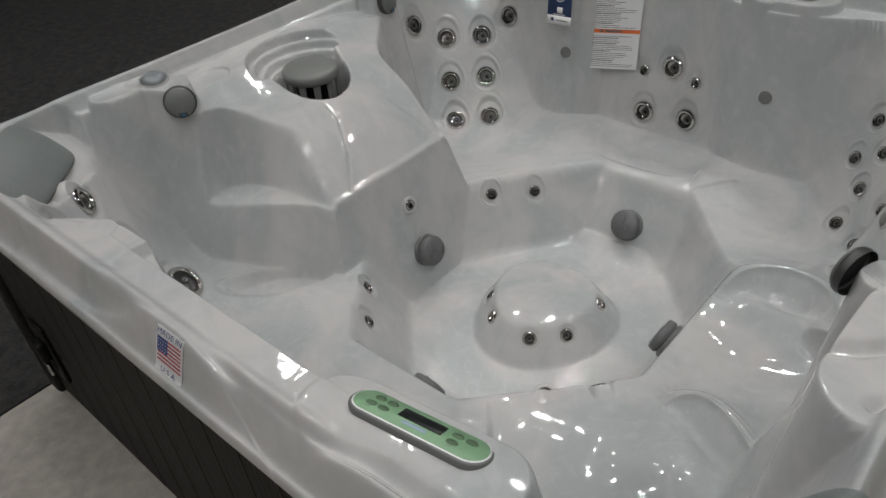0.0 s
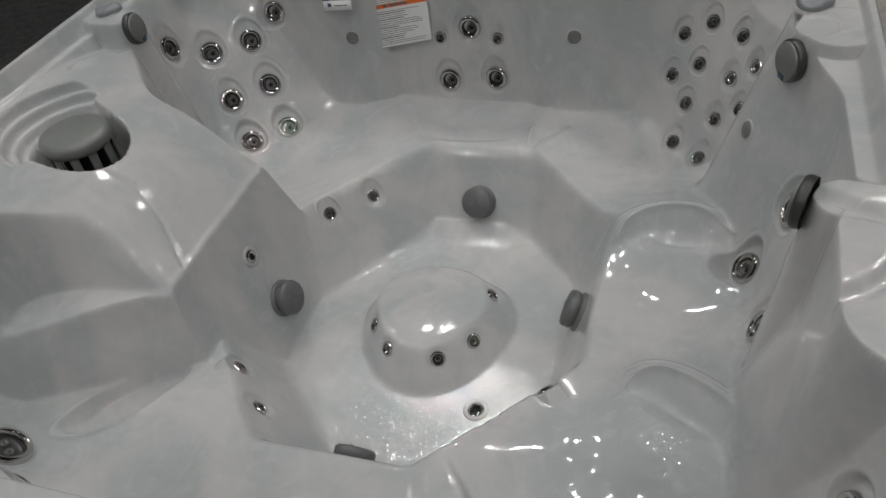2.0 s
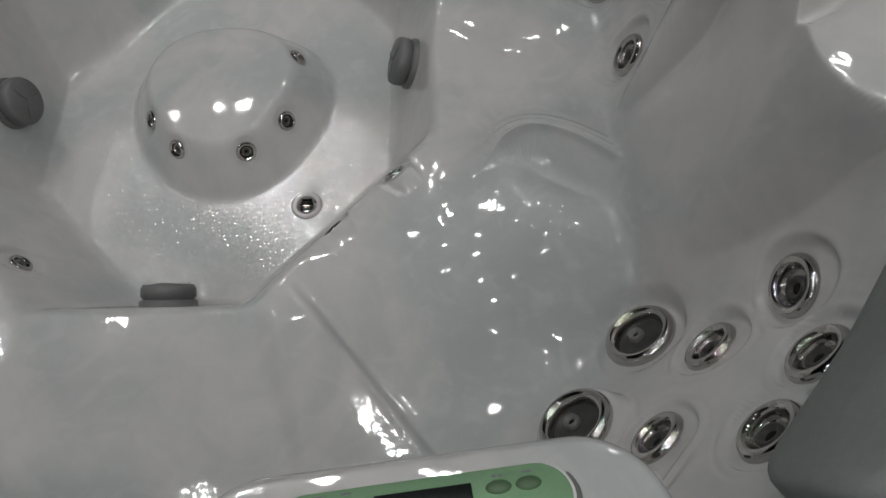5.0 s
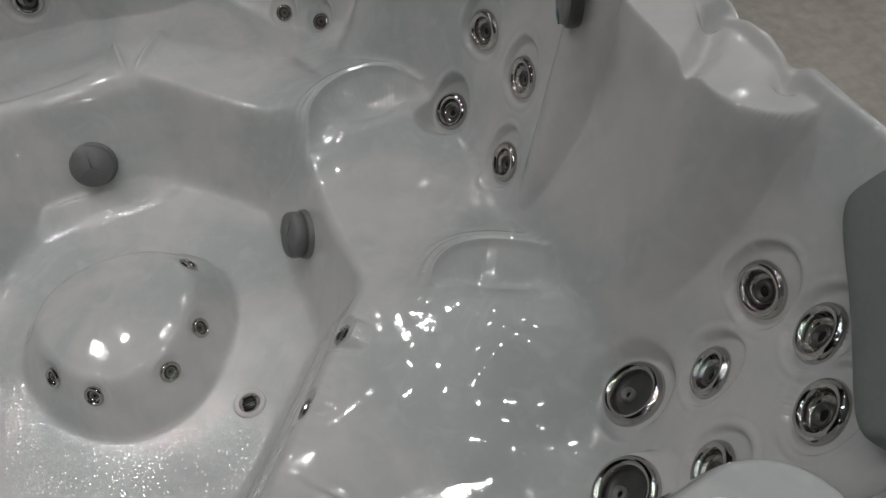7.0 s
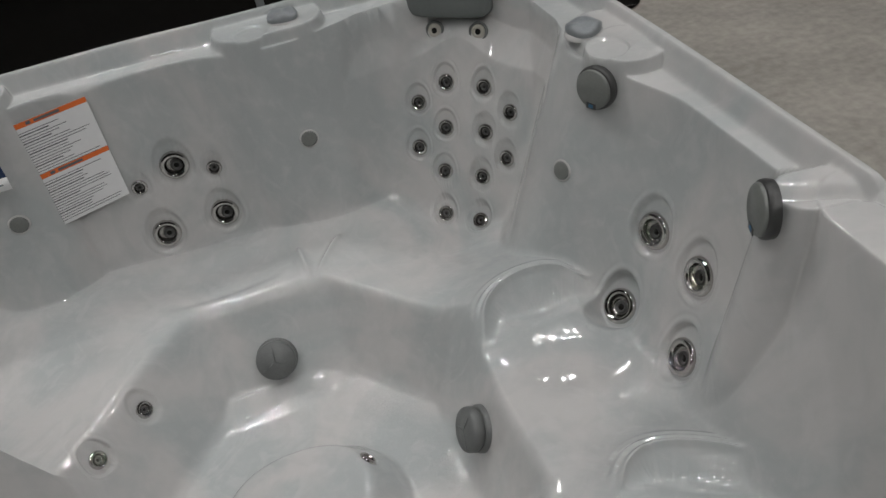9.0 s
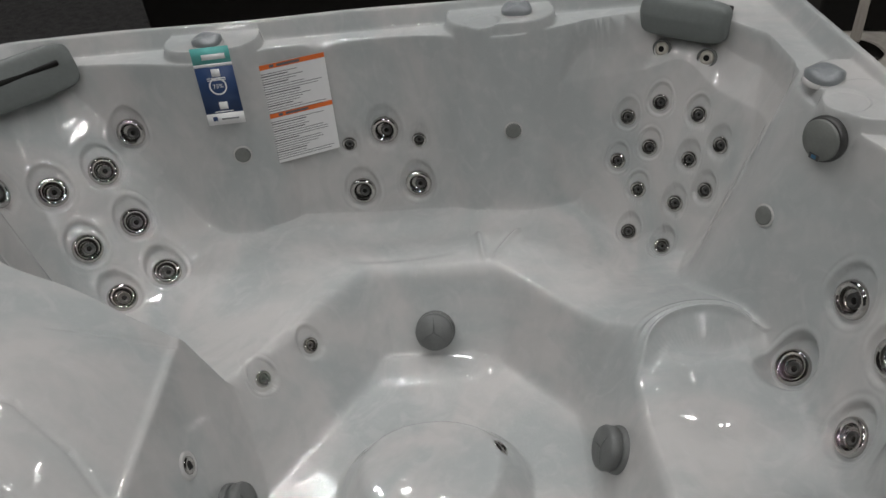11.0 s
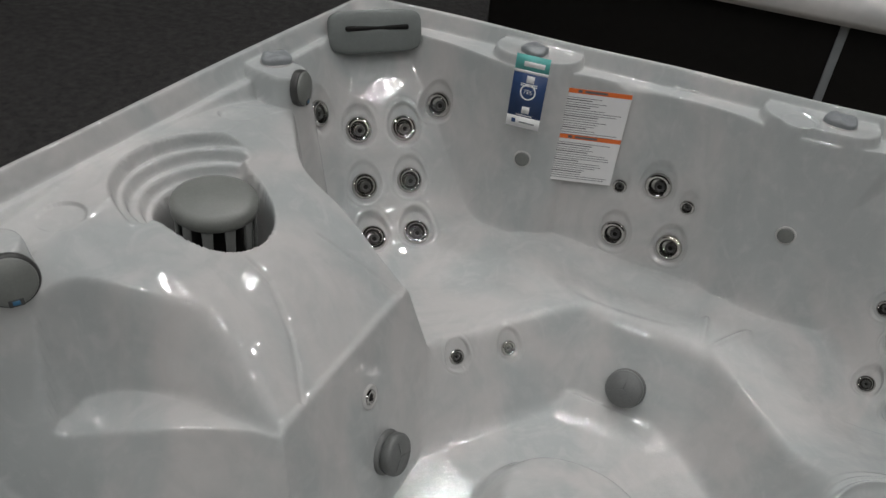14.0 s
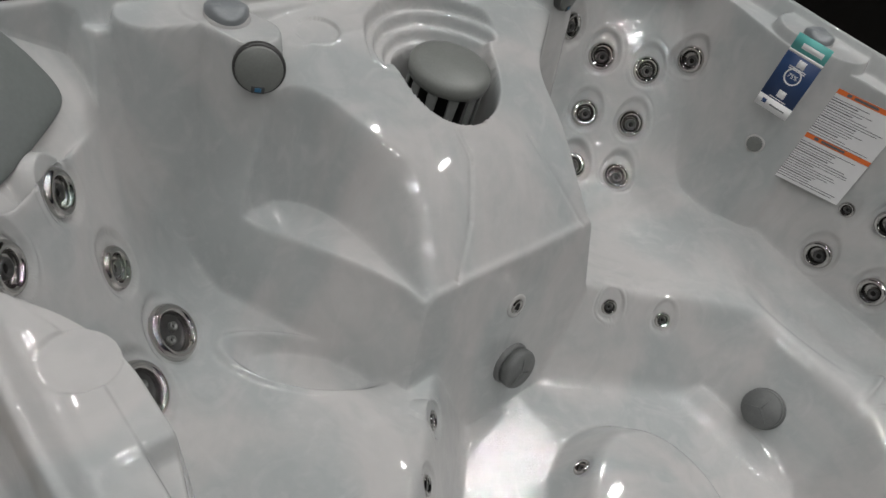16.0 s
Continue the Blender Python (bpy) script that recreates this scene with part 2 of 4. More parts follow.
def form(x, y):
    e = smin(smin(x - X0, SX - x, 0.08), smin(y, SY - y, 0.08), 0.08)
    near = step(0.5, 0.2, y)
    swoosh = 0.007 * bump(e, 0.028, 0.012) * np.sin(9 * x + 5 * y - 90 * e * near)
    valley = 0 * x
    for xs, es, wide, deep in SWOOSHES:
        fade = step(xs[0], xs[0] + 0.18, x) * step(xs[-1], xs[-1] - 0.18, x)
        valley = valley - near * deep * fade * bump(e, np.interp(x, xs, es), wide)
    swoosh = swoosh + valley
    deck = 0.798 + 0.012 * step(-0.004, 0.004, e) + 0.107 * step(0.008, 0.048, e) - (0.055 - 0.035 * near) * step(0.056, 0.085, e) + swoosh
    deck = deck - 0.010 * bump(y, 0.088, 0.006) * step(0.95, 0.85, x) * step(0.3, 0.5, x)
    foot = bowl(x, y, 0.125, ((-1, 0, -0.775, 0.125, 3.8), (-0.79, 0.614, 0.127, 0.125, 1.7), (0.12, 0.993, 1.70, 0.125, 1.5),
                              (0.746, 0.666, 2.06, 0.125, 2.4), (1, 0, 1.55, 0.125, 2.4), (0.736, -0.677, 0.492, 0.125, 2.1),
                              (0, -1, -0.655, 0.125, 2.4), (-0.721, -0.693, -1.21, 0.125, 2.0)), 0.035)
    # toe under the far suction cover
    foot = smax(foot, 0.125 + 0.42 * (0.066 - capsule(x, y, 0.99, 1.575, 1.29, 1.575)), 0.012)
    r = np.hypot(x - 1.18, y - 1.135) * (1 + 0.05 * np.cos(3 * np.arctan2(y - 1.135, x - 1.18) + 1.57))
    dome = smin(0.243 - 0.008 * (r / 0.15) ** 2, 0.203 + 1.5 * (0.176 - r), 0.018)
    foot = smax(foot, dome, 0.012)
    # seat pans
    base = (0.365 + 0.025 * step(0.8, 0.6, y) - 0.065 * mound(x, y, 0.50, 1.62, 0.17) - 0.03 * mound(x, y, 1.10, 1.88, 0.17) - 0.10 * mound(x, y, 1.77, 1.79, 0.16)
            - 0.04 * mound(x, y, 1.83, 1.14, 0.12) - 0.045 * mound(x, y, 1.72, 0.48, 0.16) + 0.06 * mound(x, y, 1.86, 0.70, 0.10) - 0.055 * mound(x, y, 1.90, 0.49, 0.085) - 0.06 * mound(x, y, 0.52, 0.58, 0.18))
    far = 2.03 - 0.075 * bump(x, 0.685, np.where(x < 0.685, 0.17, 0.055)) - 0.07 * bump(x, 1.45, 0.12)
    east = 2.012 - 0.14 * bump(y, 1.55, 0.15) - 0.072 * bump(y, 0.76, 0.12)
    seat = bowl(x, y, base, ((-0.693, 0.721, 1.10, 0.465, 1.6), (0.585, 0.811, 2.61, 0.40, 2.6), (0.85, 0.53, 2.64, 0.52, 3.2), (0.78, -0.63, 1.25, 0.395, 2.1),
                             (0, -1, -0.22 + 0.05 * step(0.74, 0.55, x), 0.40, 6), (-0.6, -0.8, -0.559, 0.39, 1.7), (-0.6, -0.8, -0.459, 0.557, 2.8), (-1, 0, -0.20, 0.45, 3.5)), 0.09)
    seat = smax(seat, 0.41 + 9 * (y - far), 0.16)
    seat = smax(seat, 0.38 + 3.1 * (x - east), 0.09)
    seat = smax(seat, 0.60 + 8 * (x - 2.085 + 0.045 * step(1.22, 1.42, y)) - 2 * step(0.98, 0.90, y), 0.06)
    # low shoulders inside the armrests, each with a thumb-shaped hollow under the crest
    seat = smax(seat, 0.384 - 0.50 * np.maximum(capsule(x, y, 1.77, 1.30, 1.87, 1.30) - 0.04, 0), 0.05)
    seat = smax(seat, 0.405 - 0.45 * np.maximum(capsule(x, y, 1.83, 0.785, 1.96, 0.70) - 0.045, 0), 0.03)
    seat = seat - 0.026 * np.exp(-((x - 1.825) / 0.085) ** 2 - ((y - 1.325) / 0.038) ** 2)
    seat = seat - 0.034 * np.exp(-((0.83 * (x - 1.875) - 0.56 * (y - 0.775)) / 0.095) ** 2 - ((0.56 * (x - 1.875) + 0.83 * (y - 0.775)) / 0.04) ** 2)
    for run, *shape in ARMS:
        seat = smax(seat, arm(x, y, run, *shape), 0.02)
    # shoulder hollows below the far right pillow, set back above the backrest panel
    rise = seat - 0.700 - 0.055 * mound(x, y, 1.915, 2.005, 0.06)
    deep = 0.20 * step(0.40, 0.30, np.hypot(x - 1.97, y - 2.02))
    back = np.where(rise < deep, 0.4 * rise, np.minimum(rise, 0.4 * deep + 4 * (rise - deep)))
    seat = seat - rise + np.where(rise > 0, back, rise)
    # front edge of the far bench's hollow
    rho = (np.abs((x - 1.115) / 0.215) ** 4 + np.abs((y - 1.895) / 0.135) ** 4) ** 0.25
    seat = seat - 0.013 * step(1.10, 0.74, rho) * step(1.96, 1.86, y)
    # flat raised band beside the near right seat
    xl, xr = 1.381 + (0.528 - y) * 0.337, 1.448 + (0.545 - y) * 0.814
    band = step(0.60, 0.50, y) * step(0.18, 0.28, y)
    seat = seat + band * (0.014 * step(-0.035, 0.015, x - xl) * step(0.014, -0.006, x - xr) + 0.004 * bump(x - xr, -0.008, 0.004) - 0.003 * bump(x - xr, 0.014, 0.005))
    z = smin(seat, foot, 0.032)
    # oval thigh scoop
    u, v = ((x - 0.56) * 0.676 + (y - 0.62) * 0.737) / 0.17, ((x - 0.56) * 0.737 - (y - 0.62) * 0.676) / 0.06
    z = z - 0.028 * step(1.05, 0.72, np.hypot(u, v)) + 0.010 * bump(np.hypot(u, v), 1.1, 0.07) * step(0.5, -0.6, u)
    # raised filter block with a ledge on its near flank
    top = 0.871 - 0.60 * np.maximum(x - 0.20, 0) - 0.30 * (y - 1.06) ** 2
    top = smin(top, 0.70 - 1.0 * (x - 0.505), 0.03)
    # lens-shaped ledge: a along it from the wall to the block's corner, o towards the block
    a = np.clip(((x - 0.29) * 0.89 + (y - 0.60) * 0.456) / 0.438, 0, 1)
    o = (y - 0.60) * 0.89 - (x - 0.29) * 0.456
    crease, crest = 0.274 * a ** 0.45 * (1 - a) ** 1.2, 0.10 * a * (1 - a)
    ledge = 0.545 + 0.010 * a * (1 - a)
    flank = smax(ledge + 0.22 * (o - crease), ledge + (1.9 + 4.4 * step(0.47, 0.28, x)) * (o - crease), 0.015)
    flank = smin(flank, ledge + 0.004 + 3.4 * (o - crest), 0.014)
    blk = smin(top, flank, 0.06)
    brink = 1.318 + 0.022 * step(0.62, 0.42, x) + 1.3 * 0.02 * np.logaddexp(0, (0.335 - x) / 0.02) - 0.012 * step(0.45, 0.60, x)
    blk = smin(blk, top + 0.012 - 4.5 * (y - brink), 0.035)
    blk = smin(blk, 0.125 + 3.8 * (0.775 - x), 0.008) + 0.006 * bump(x, 0.662, 0.007) * (blk > 0.5)
    z = smax(z, blk, 0.025)
    for ax, ay, bx, by in ((0.43, 1.016, 0.485, 1.016), (0.485, 1.016, 0.577, 0.959), (0.577, 0.959, 0.655, 0.88), (0.475, 1.205, 0.545, 1.227), (0.545, 1.227, 0.66, 1.278)):
        z = z - 0.0045 * bump(capsule(x, y, ax, ay, bx, by), 0, 0.0034)
    # skimmer well and its three moulded steps
    rr = np.hypot(x - 0.30, y - 1.077)
    back = step(0.34, 0.26, x)
    well = 0.60 + 0.45 * step(0.112, 0.152, rr)
    steps = 0.60 + 0.175 * step(0.104, 0.124, rr) + 0.025 * step(0.136, 0.147, rr) + 0.027 * step(0.162, 0.173, rr) + 0.3 * step(0.186, 0.222, rr)
    z = smin(z, well * (1 - back) + steps * back, 0.012)
    z = smin(z, deck, 0.018)
    for ax, ay, bx, by, rad in PODS:
        z = smax(z, smin(0.897, 0.897 - 8 * (capsule(x, y, ax, ay, bx, by) - rad), 0.025), 0.025)
    # slanted bed of the near left pillow
    bed = 0.825 - 0.585 * (x - 0.2 + y - 0.2) + 5 * np.maximum(capsule(x, y, 0.10, 0.30, 0.30, 0.10) - 0.095, 0)
    z = smin(z, bed + 12 * np.maximum(0.07 - e, 0), 0.03)
    # flat drink shelf on the near side, with a groove behind it
    shelf = smin(0.895 - 0.03 * step(0.86, 0.88, x) + 7 * (0.174 - 2.2 * np.minimum(x - 0.79, 0) ** 2 - 0.3 * np.maximum(x - 0.87, 0) - y), 0.895 - 0.03 * step(0.86, 0.88, x), 0.015)
    shelf = shelf - 0.5 * (x < 0.3)
    z = smax(z, shelf, 0.02)
    z = smax(z, smin(0.905, 0.905 - 5 * (capsule(x, y, 1.54, 0.12, 1.79, 0.15) - 0.07), 0.03) - 0.36 * np.maximum(y - 0.15 + 0.12 * (1.664 - x), -0.04), 0.03)
    z = smin(z, smax(deck, (0.897 + valley) * (e > 0.06), 0.01), 0.02)
    return z


COASTER_Z = [float(form(np.array([cx]), np.array([cy]))[0]) - 0.005 for cx, cy in COASTERS]


TRAY_GROOVES = (((2.062, 0.892), (2.10, 0.872), (2.14, 0.853), (2.175, 0.825), (2.182, 0.79), (2.168, 0.75), (2.14, 0.715), (2.105, 0.683), (2.075, 0.668)),
                ((2.168, 0.75), (2.196, 0.70), (2.205, 0.655), (2.19, 0.61), (2.16, 0.585)))


def height(x, y):
    z = form(x, y)
    # sunken tray on the right rim
    for run in TRAY_GROOVES:
        d = functools.reduce(np.minimum, [capsule(x, y, *a, *b) for a, b in zip(run, run[1:])])
        z = z - 0.021 * bump(d, 0, 0.0105) * step(0.78, 0.85, z)
    for (cx, cy), level in zip(COASTERS, COASTER_Z):
        r = np.hypot(x - cx, y - cy)
        z = z + (level - z) * step(0.0465, 0.0425, r) * (r < 0.05)
    return z


def spot(x, y):
    """Height and unit normal of the shell."""
    d = 0.004
    h = height(np.array([x, x + d, x - d, x, x]), np.array([y, y, y, y + d, y - d]))
    return float(h[0]), Vector(((h[2] - h[1]) / (2 * d), (h[4] - h[3]) / (2 * d), 1)).normalized()


@functools.lru_cache(None)
def onto(p):
    """The shell's point nearest to p, and its normal."""
    p = Vector(p)
    for _ in range(12):
        z, n = spot(p.x, p.y)
        p = p + n * ((z - p.z) * n.z) * 0.7
    z, n = spot(p.x, p.y)
    return p, n


def frame_on(p, n):
    """A pose at p with z along n and y up the slope."""
    up = Vector((0, 0, 1))
    v = (up - n * up.dot(n))
    v = v.normalized() if v.length > 1e-3 else Vector((0, 1, 0))
    u = v.cross(n)
    m = Matrix((u, v, n)).transposed().to_4x4()
    m.translation = p
    return m


# the fittings' places in the shell, by kind
FAR_LEFT = ((0.151, 1.748, 0.689), (0.201, 1.849, 0.609), (0.305, 1.949, 0.603), (0.374, 2.05, 0.662), (0.278, 1.768, 0.473), (0.359, 1.894, 0.457), (0.332, 1.719, 0.326), (0.433, 1.815, 0.329))
FAR_WALL = ((1.091, 2.048, 0.594), (1.002, 2.024, 0.408), (1.171, 2.025, 0.419))
FAR_SMALL = ((0.984, 2.042, 0.561), (1.188, 2.048, 0.558))
CLUSTER = ((1.858, 1.986, 0.642), (1.948, 1.921, 0.631), (1.782, 2.022, 0.586), (1.979, 1.835, 0.583), (1.828, 1.949, 0.524), (1.914, 1.873, 0.521),
           (1.754, 1.987, 0.465), (1.955, 1.815, 0.456), (1.803, 1.924, 0.402), (1.888, 1.851, 0.395), (1.772, 1.874, 0.293), (1.855, 1.809, 0.281))
RIGHT_SEAT = ((2.05, 1.236, 0.569), (2.067, 1.087, 0.555), (1.995, 1.247, 0.366), (2.004, 1.037, 0.397))
FOOT_SIDES = ((0.78, 1.39, 0.308), (0.875, 1.512, 0.289), (1.566, 0.824, 0.354), (1.464, 0.713, 0.339), (0.802, 0.773, 0.324), (0.899, 0.672, 0.306))
DOME = ((1.023, 1.057, 0.199), (1.099, 0.98, 0.2), (1.244, 0.976, 0.195), (1.333, 1.045, 0.201), (1.334, 1.209, 0.203))
GIANT = ((1.972, 0.484, 0.369), (1.852, 0.335, 0.422))
TWIN = ((0.398, 0.40, 0.387), (0.505, 0.29, 0.405))
NEAR_RIGHT = ((2.03, 0.414, 0.529), (1.927, 0.298, 0.552), (2.103, 0.449, 0.652), (2.075, 0.349, 0.718), (2.005, 0.268, 0.718), (1.87, 0.235, 0.62))
NEAR_LEFT = ((0.303, 0.265, 0.737), (0.332, 0.325, 0.557), (0.452, 0.142, 0.765))
# places, ring radius, recess radius, how far the recess is drawn out upwards, its depth
RECESSES = ((FAR_LEFT, 0.040, 0.052, 0.45, 0.010), (FAR_WALL, 0.039, 0.051, 0.45, 0.010), (FAR_SMALL, 0.021, 0.032, 0.5, 0.007), (CLUSTER, 0.023, 0.034, 0.55, 0.008),
            (RIGHT_SEAT, 0.041, 0.054, 0.48, 0.010), (FOOT_SIDES, 0.021, 0.035, 0.6, 0.008), (DOME, 0.021, 0.030, 0.1, 0.004), (GIANT, 0.058, 0.066, 0.18, 0.003), (TWIN, 0.058, 0.066, 0.18, 0.003),
            (NEAR_RIGHT, 0.041, 0.054, 0.42, 0.009), (NEAR_LEFT, 0.041, 0.054, 0.42, 0.009))


FAR_COVER = (1.193, 1.60, 0.217)
NECK = ((1.875, 2.063, 0.764), (1.972, 1.981, 0.765))


def seating(p):
    """Where a fitting sits and which way it faces; the large jets face as their neighbours do."""
    if p in GIANT + TWIN:
        return Vector(p) + Vector((0, 0, 0.014)), Vector((-0.55, 0.40, 0.74) if p[0] > 1 else (0.50, 0.52, 0.70)).normalized()
    if p in NECK:
        return Vector(p), Vector((-0.60, -0.75, 0.28)).normalized()
    if p == FAR_COVER:
        return onto(p)[0], Vector((-0.1, -0.82, 0.55)).normalized()
    return onto(p)


def recess(co):
    """Sink a flat teardrop round every jet, with a hole for its body."""
    for places, ring, rad, drawn, depth in RECESSES:
        for p in places:
            q, n = seating(p)
            m = np.array(frame_on(q, n))
            sel = np.where(np.abs(co - np.array(q)).max(1) < 2.6 * rad)[0]
            loc = (co[sel] - m[:3, 3]) @ m[:3, :3]
            u, v, w = loc.T
            rho = np.hypot(u, np.where(v > 0, v / (1 + drawn), v))
            soft = 1.25 if ring > 0.05 else 1.06
            k = step(rad * soft, rad * 0.93, rho) * (np.abs(w) < 1.2 * rad)
            hole = step(ring * 0.98, ring * 0.84, np.hypot(u, v)) * (np.abs(w) < 1.2 * rad)
            w2 = w + (-depth - w) * k - 0.3 * ring * hole - 0.0012 * step(rad * 1.36, rad * 1.26, rho) * (1 - k) * (np.abs(w) < 1.2 * rad)
            # a faint raised lip along the lower edge
            w2 = w2 + 0.0015 * bump(rho, rad * 1.13, rad * 0.06) * (np.abs(w) < 1.2 * rad)
            loc[:, 2] = w2
            co[sel] = loc @ m[:3, :3].T + m[:3, 3]


def spaced(lo, hi, n, fine):
    """n positions from lo to hi, three times closer within the fine stretches."""
    t = np.linspace(lo, hi, 4000)
    d = np.ones_like(t)
    for a, b in fine:
        d += 2.2 * (step(a - 0.02, a, t) * step(b + 0.02, b, t))
    c = np.concatenate([[0], np.cumsum((d[1:] + d[:-1]) / 2)])
    return np.interp(np.linspace(0, c[-1], n), c, t)


def build_shell():
    nx, ny = 940, 940
    xs = spaced(X0, SX, nx, ((X0, 0.05), (0.65, 0.78), (1.70, 2.12), (2.17, SX)))
    ys = spaced(0, SY, ny, ((0, 0.06), (0.14, 0.26), (0.72, 0.87), (1.30, 1.42), (1.94, 2.07), (2.15, SY)))
    gx, gy = np.meshgrid(xs, ys)
    gz = height(gx, gy)
    co = np.stack([gx, gy, gz], -1).reshape(-1, 3)
    recess(co)
    idx = np.arange(nx * ny).reshape(ny, nx)
    faces = np.stack([idx[:-1, :-1], idx[:-1, 1:], idx[1:, 1:], idx[1:, :-1]], -1).reshape(-1, 4)
    # rolled skirt below the rim
    loop = np.concatenate([idx[0, :-1], idx[:-1, -1], idx[-1, :0:-1], idx[:0:-1, 0]])
    n = len(loop)
    low = co[loop].copy()
    low[:, 2] = 0.775
    faces2 = np.stack([loop, np.arange(n) + len(co), np.roll(np.arange(n), -1) + len(co), np.roll(loop, -1)], -1)
    co = np.concatenate([co, low])
    faces = np.concatenate([faces, faces2])
    me = bpy.data.meshes.new("shell")
    me.vertices.add(len(co))
    me.vertices.foreach_set("co", co.astype(np.float32).ravel())
    me.loops.add(faces.size)
    me.loops.foreach_set("vertex_index", faces.astype(np.int32).ravel())
    me.polygons.add(len(faces))
    me.polygons.foreach_set("loop_start", np.arange(0, faces.size, 4, dtype=np.int32))
    me.update(calc_edges=True)
    ob = new("shell", me)
    me.materials.append(ACRYLIC)
    me.materials.append(GRIP)
    mid = co[faces].mean(1)
    grip = (mid[:, 2] < 0.134) & (mid[:, 0] > 0.6) & (mid[:, 0] < 1.7)
    me.polygons.foreach_set("material_index", grip.astype(np.int32))
    return smooth(ob)


# ---------------------------------------------------------------- hall
def ground_sheet():
    bm = bmesh.new()
    bmesh.ops.create_grid(bm, x_segments=2, y_segments=2, size=30)
    g = obj("floor", bm, CARPET_BEIGE, sm=False)
    tagged(g, "mottled beige concrete hall floor", "floor", kind="structure")
    bm = box(6.0, 6.0, 0.008, at=(-3.05, 2.6, 0.004))
    c = obj("carpet", bm, CARPET_DARK, sm=False)
    tagged(c, "dark grey speckled carpet lying on the floor", "carpet", kind="structure")


ground_sheet()


def hall():
    for name, sx, sy, sz, at in (("wall_north", 40, 0.3, 6.3, (0, 18, 3.15)), ("wall_south", 40, 0.3, 6.3, (0, -18, 3.15)),
                                 ("wall_east", 0.3, 36, 6.3, (18, 0, 3.15)), ("wall_west", 0.3, 36, 6.3, (-18, 0, 3.15))):
        tagged(obj(name, box(sx, sy, sz, at=at), CEILING, sm=False), "dark exhibition hall wall", "wall", kind="structure")
    tagged(obj("ceiling", box(40, 40, 0.3, at=(0, 0, 6.45)), CEILING, sm=False), "dark exhibition hall ceiling", "ceiling", kind="structure")


hall()
LAMP = mat("lamp_glow", (0.9, 0.9, 0.9), 0.5, emit=((1.0, 0.988, 0.976), 158.0))


def lamp():
    p = empty("ceiling_lamp", "bright high-bay ceiling lamp hanging from a rod", "lamp", "hall lamps")
    part("rod", lathe([(0.012, 0.2), (0.012, 0.401)], 8), DARK, p)
    part("housing", lathe([(0.0, 0.22), (0.03, 0.21), (0.07, 0.13), (0.115, 0.02), (0.12, 0.0), (0.112, 0.0), (0.10, 0.03), (0.0, 0.07)], 18), DARK, p)
    part("bulb", lathe([(0.0, -0.01), (0.085, 0.0), (0.097, 0.015), (0.0, 0.05)], 16), LAMP, p)
    return p


LAMPS = [(1.9 * i - 3.4 + 0.7 * (j % 2) + random.uniform(-0.35, 0.35), 1.9 * j - 5.0 + random.uniform(-0.35, 0.35)) for i in range(6) for j in range(6)]
first = lamp()
first.matrix_world = pose(*LAMPS[0], 5.9)
for x_, y_ in LAMPS[1:]:
    copy_thing(first, pose(x_, y_, 5.9))


def flood_bank():
    """A bank of floodlights on a frame over the stand."""
    p = empty("flood_bank", "pair of bright round floodlights on a frame above the stand", "lamp")
    part("frame", box(1.1, 0.5, 0.04, 0.01, at=(0, 0, 0.10)), DARK, p)
    for x, y in ((-0.36, 0.1), (0.36, -0.1)):
        part("lens", lathe([(0.0, -0.005), (0.115, 0.0), (0.12, 0.02), (0.0, 0.03)], 24), FLOOD_GLOW, p).location = (x, y, 0)
        part("can", lathe([(0.13, 0.0), (0.135, 0.01), (0.13, 0.085), (0.0, 0.085)], 24), DARK, p).location = (x, y, 0)
    for x in (-0.45, 0.45):
        part("rod", box(0.012, 0.012, 0.49, at=(x, 0, 0.355)), DARK, p)
    return p


FLOOD_GLOW = mat("flood_glow", (0.9, 0.9, 0.9), 0.5, emit=((1.0, 0.988, 0.976), 260.0))
flood_bank().matrix_world = pose(-0.38, 4.42, 5.7, 0, 0, 15)

# ---------------------------------------------------------------- hot tub
tub = empty("hot_tub", "pearl grey acrylic hot tub with dark brown cabinet", "hot tub")
shell = build_shell()
shell.parent = tub
def planks(length, origin, turn):
    """A run of upright cabinet boards, each its own piece."""
    n = int(length / 0.118)
    w = length / n
    mesh = None
    for i in range(n):
        if mesh is None:
            ob = part("cabinet_board", box(w - 0.003, 0.022, 0.74, 0.002, seg=1), CABINET, tub, sm=False)
            mesh = ob.data
        else:
            ob = new("cabinet_board", mesh)
            ob.parent = tub
        ob.matrix_world = Matrix.Translation(origin) @ pose(0, 0, 0, 0, 0, turn) @ pose((i + 0.5) * w, 0, 0)


planks(SX - 0.16, (0.08, 0.038, 0.42), 0)
planks(SX - 0.16, (0.08, SY - 0.038, 0.42), 0)
planks(SY - 0.16, (0.038, 0.08, 0.42), 90)
planks(SY - 0.16, (SX - 0.038, 0.08, 0.42), 90)
for cx, cy in ((0.045, 0.045), (SX - 0.045, 0.045), (0.045, SY - 0.045), (SX - 0.045, SY - 0.045)):
    part("corner_post", box(0.075, 0.075, 0.76, 0.018, at=(cx, cy, 0.42), seg=3), DARK, tub, "black rounded corner post")
part("base_rail", box(SX - 0.10, SY - 0.10, 0.05, 0.006, at=(SX / 2, SY / 2, 0.025)), DARK, tub, "black base rail")


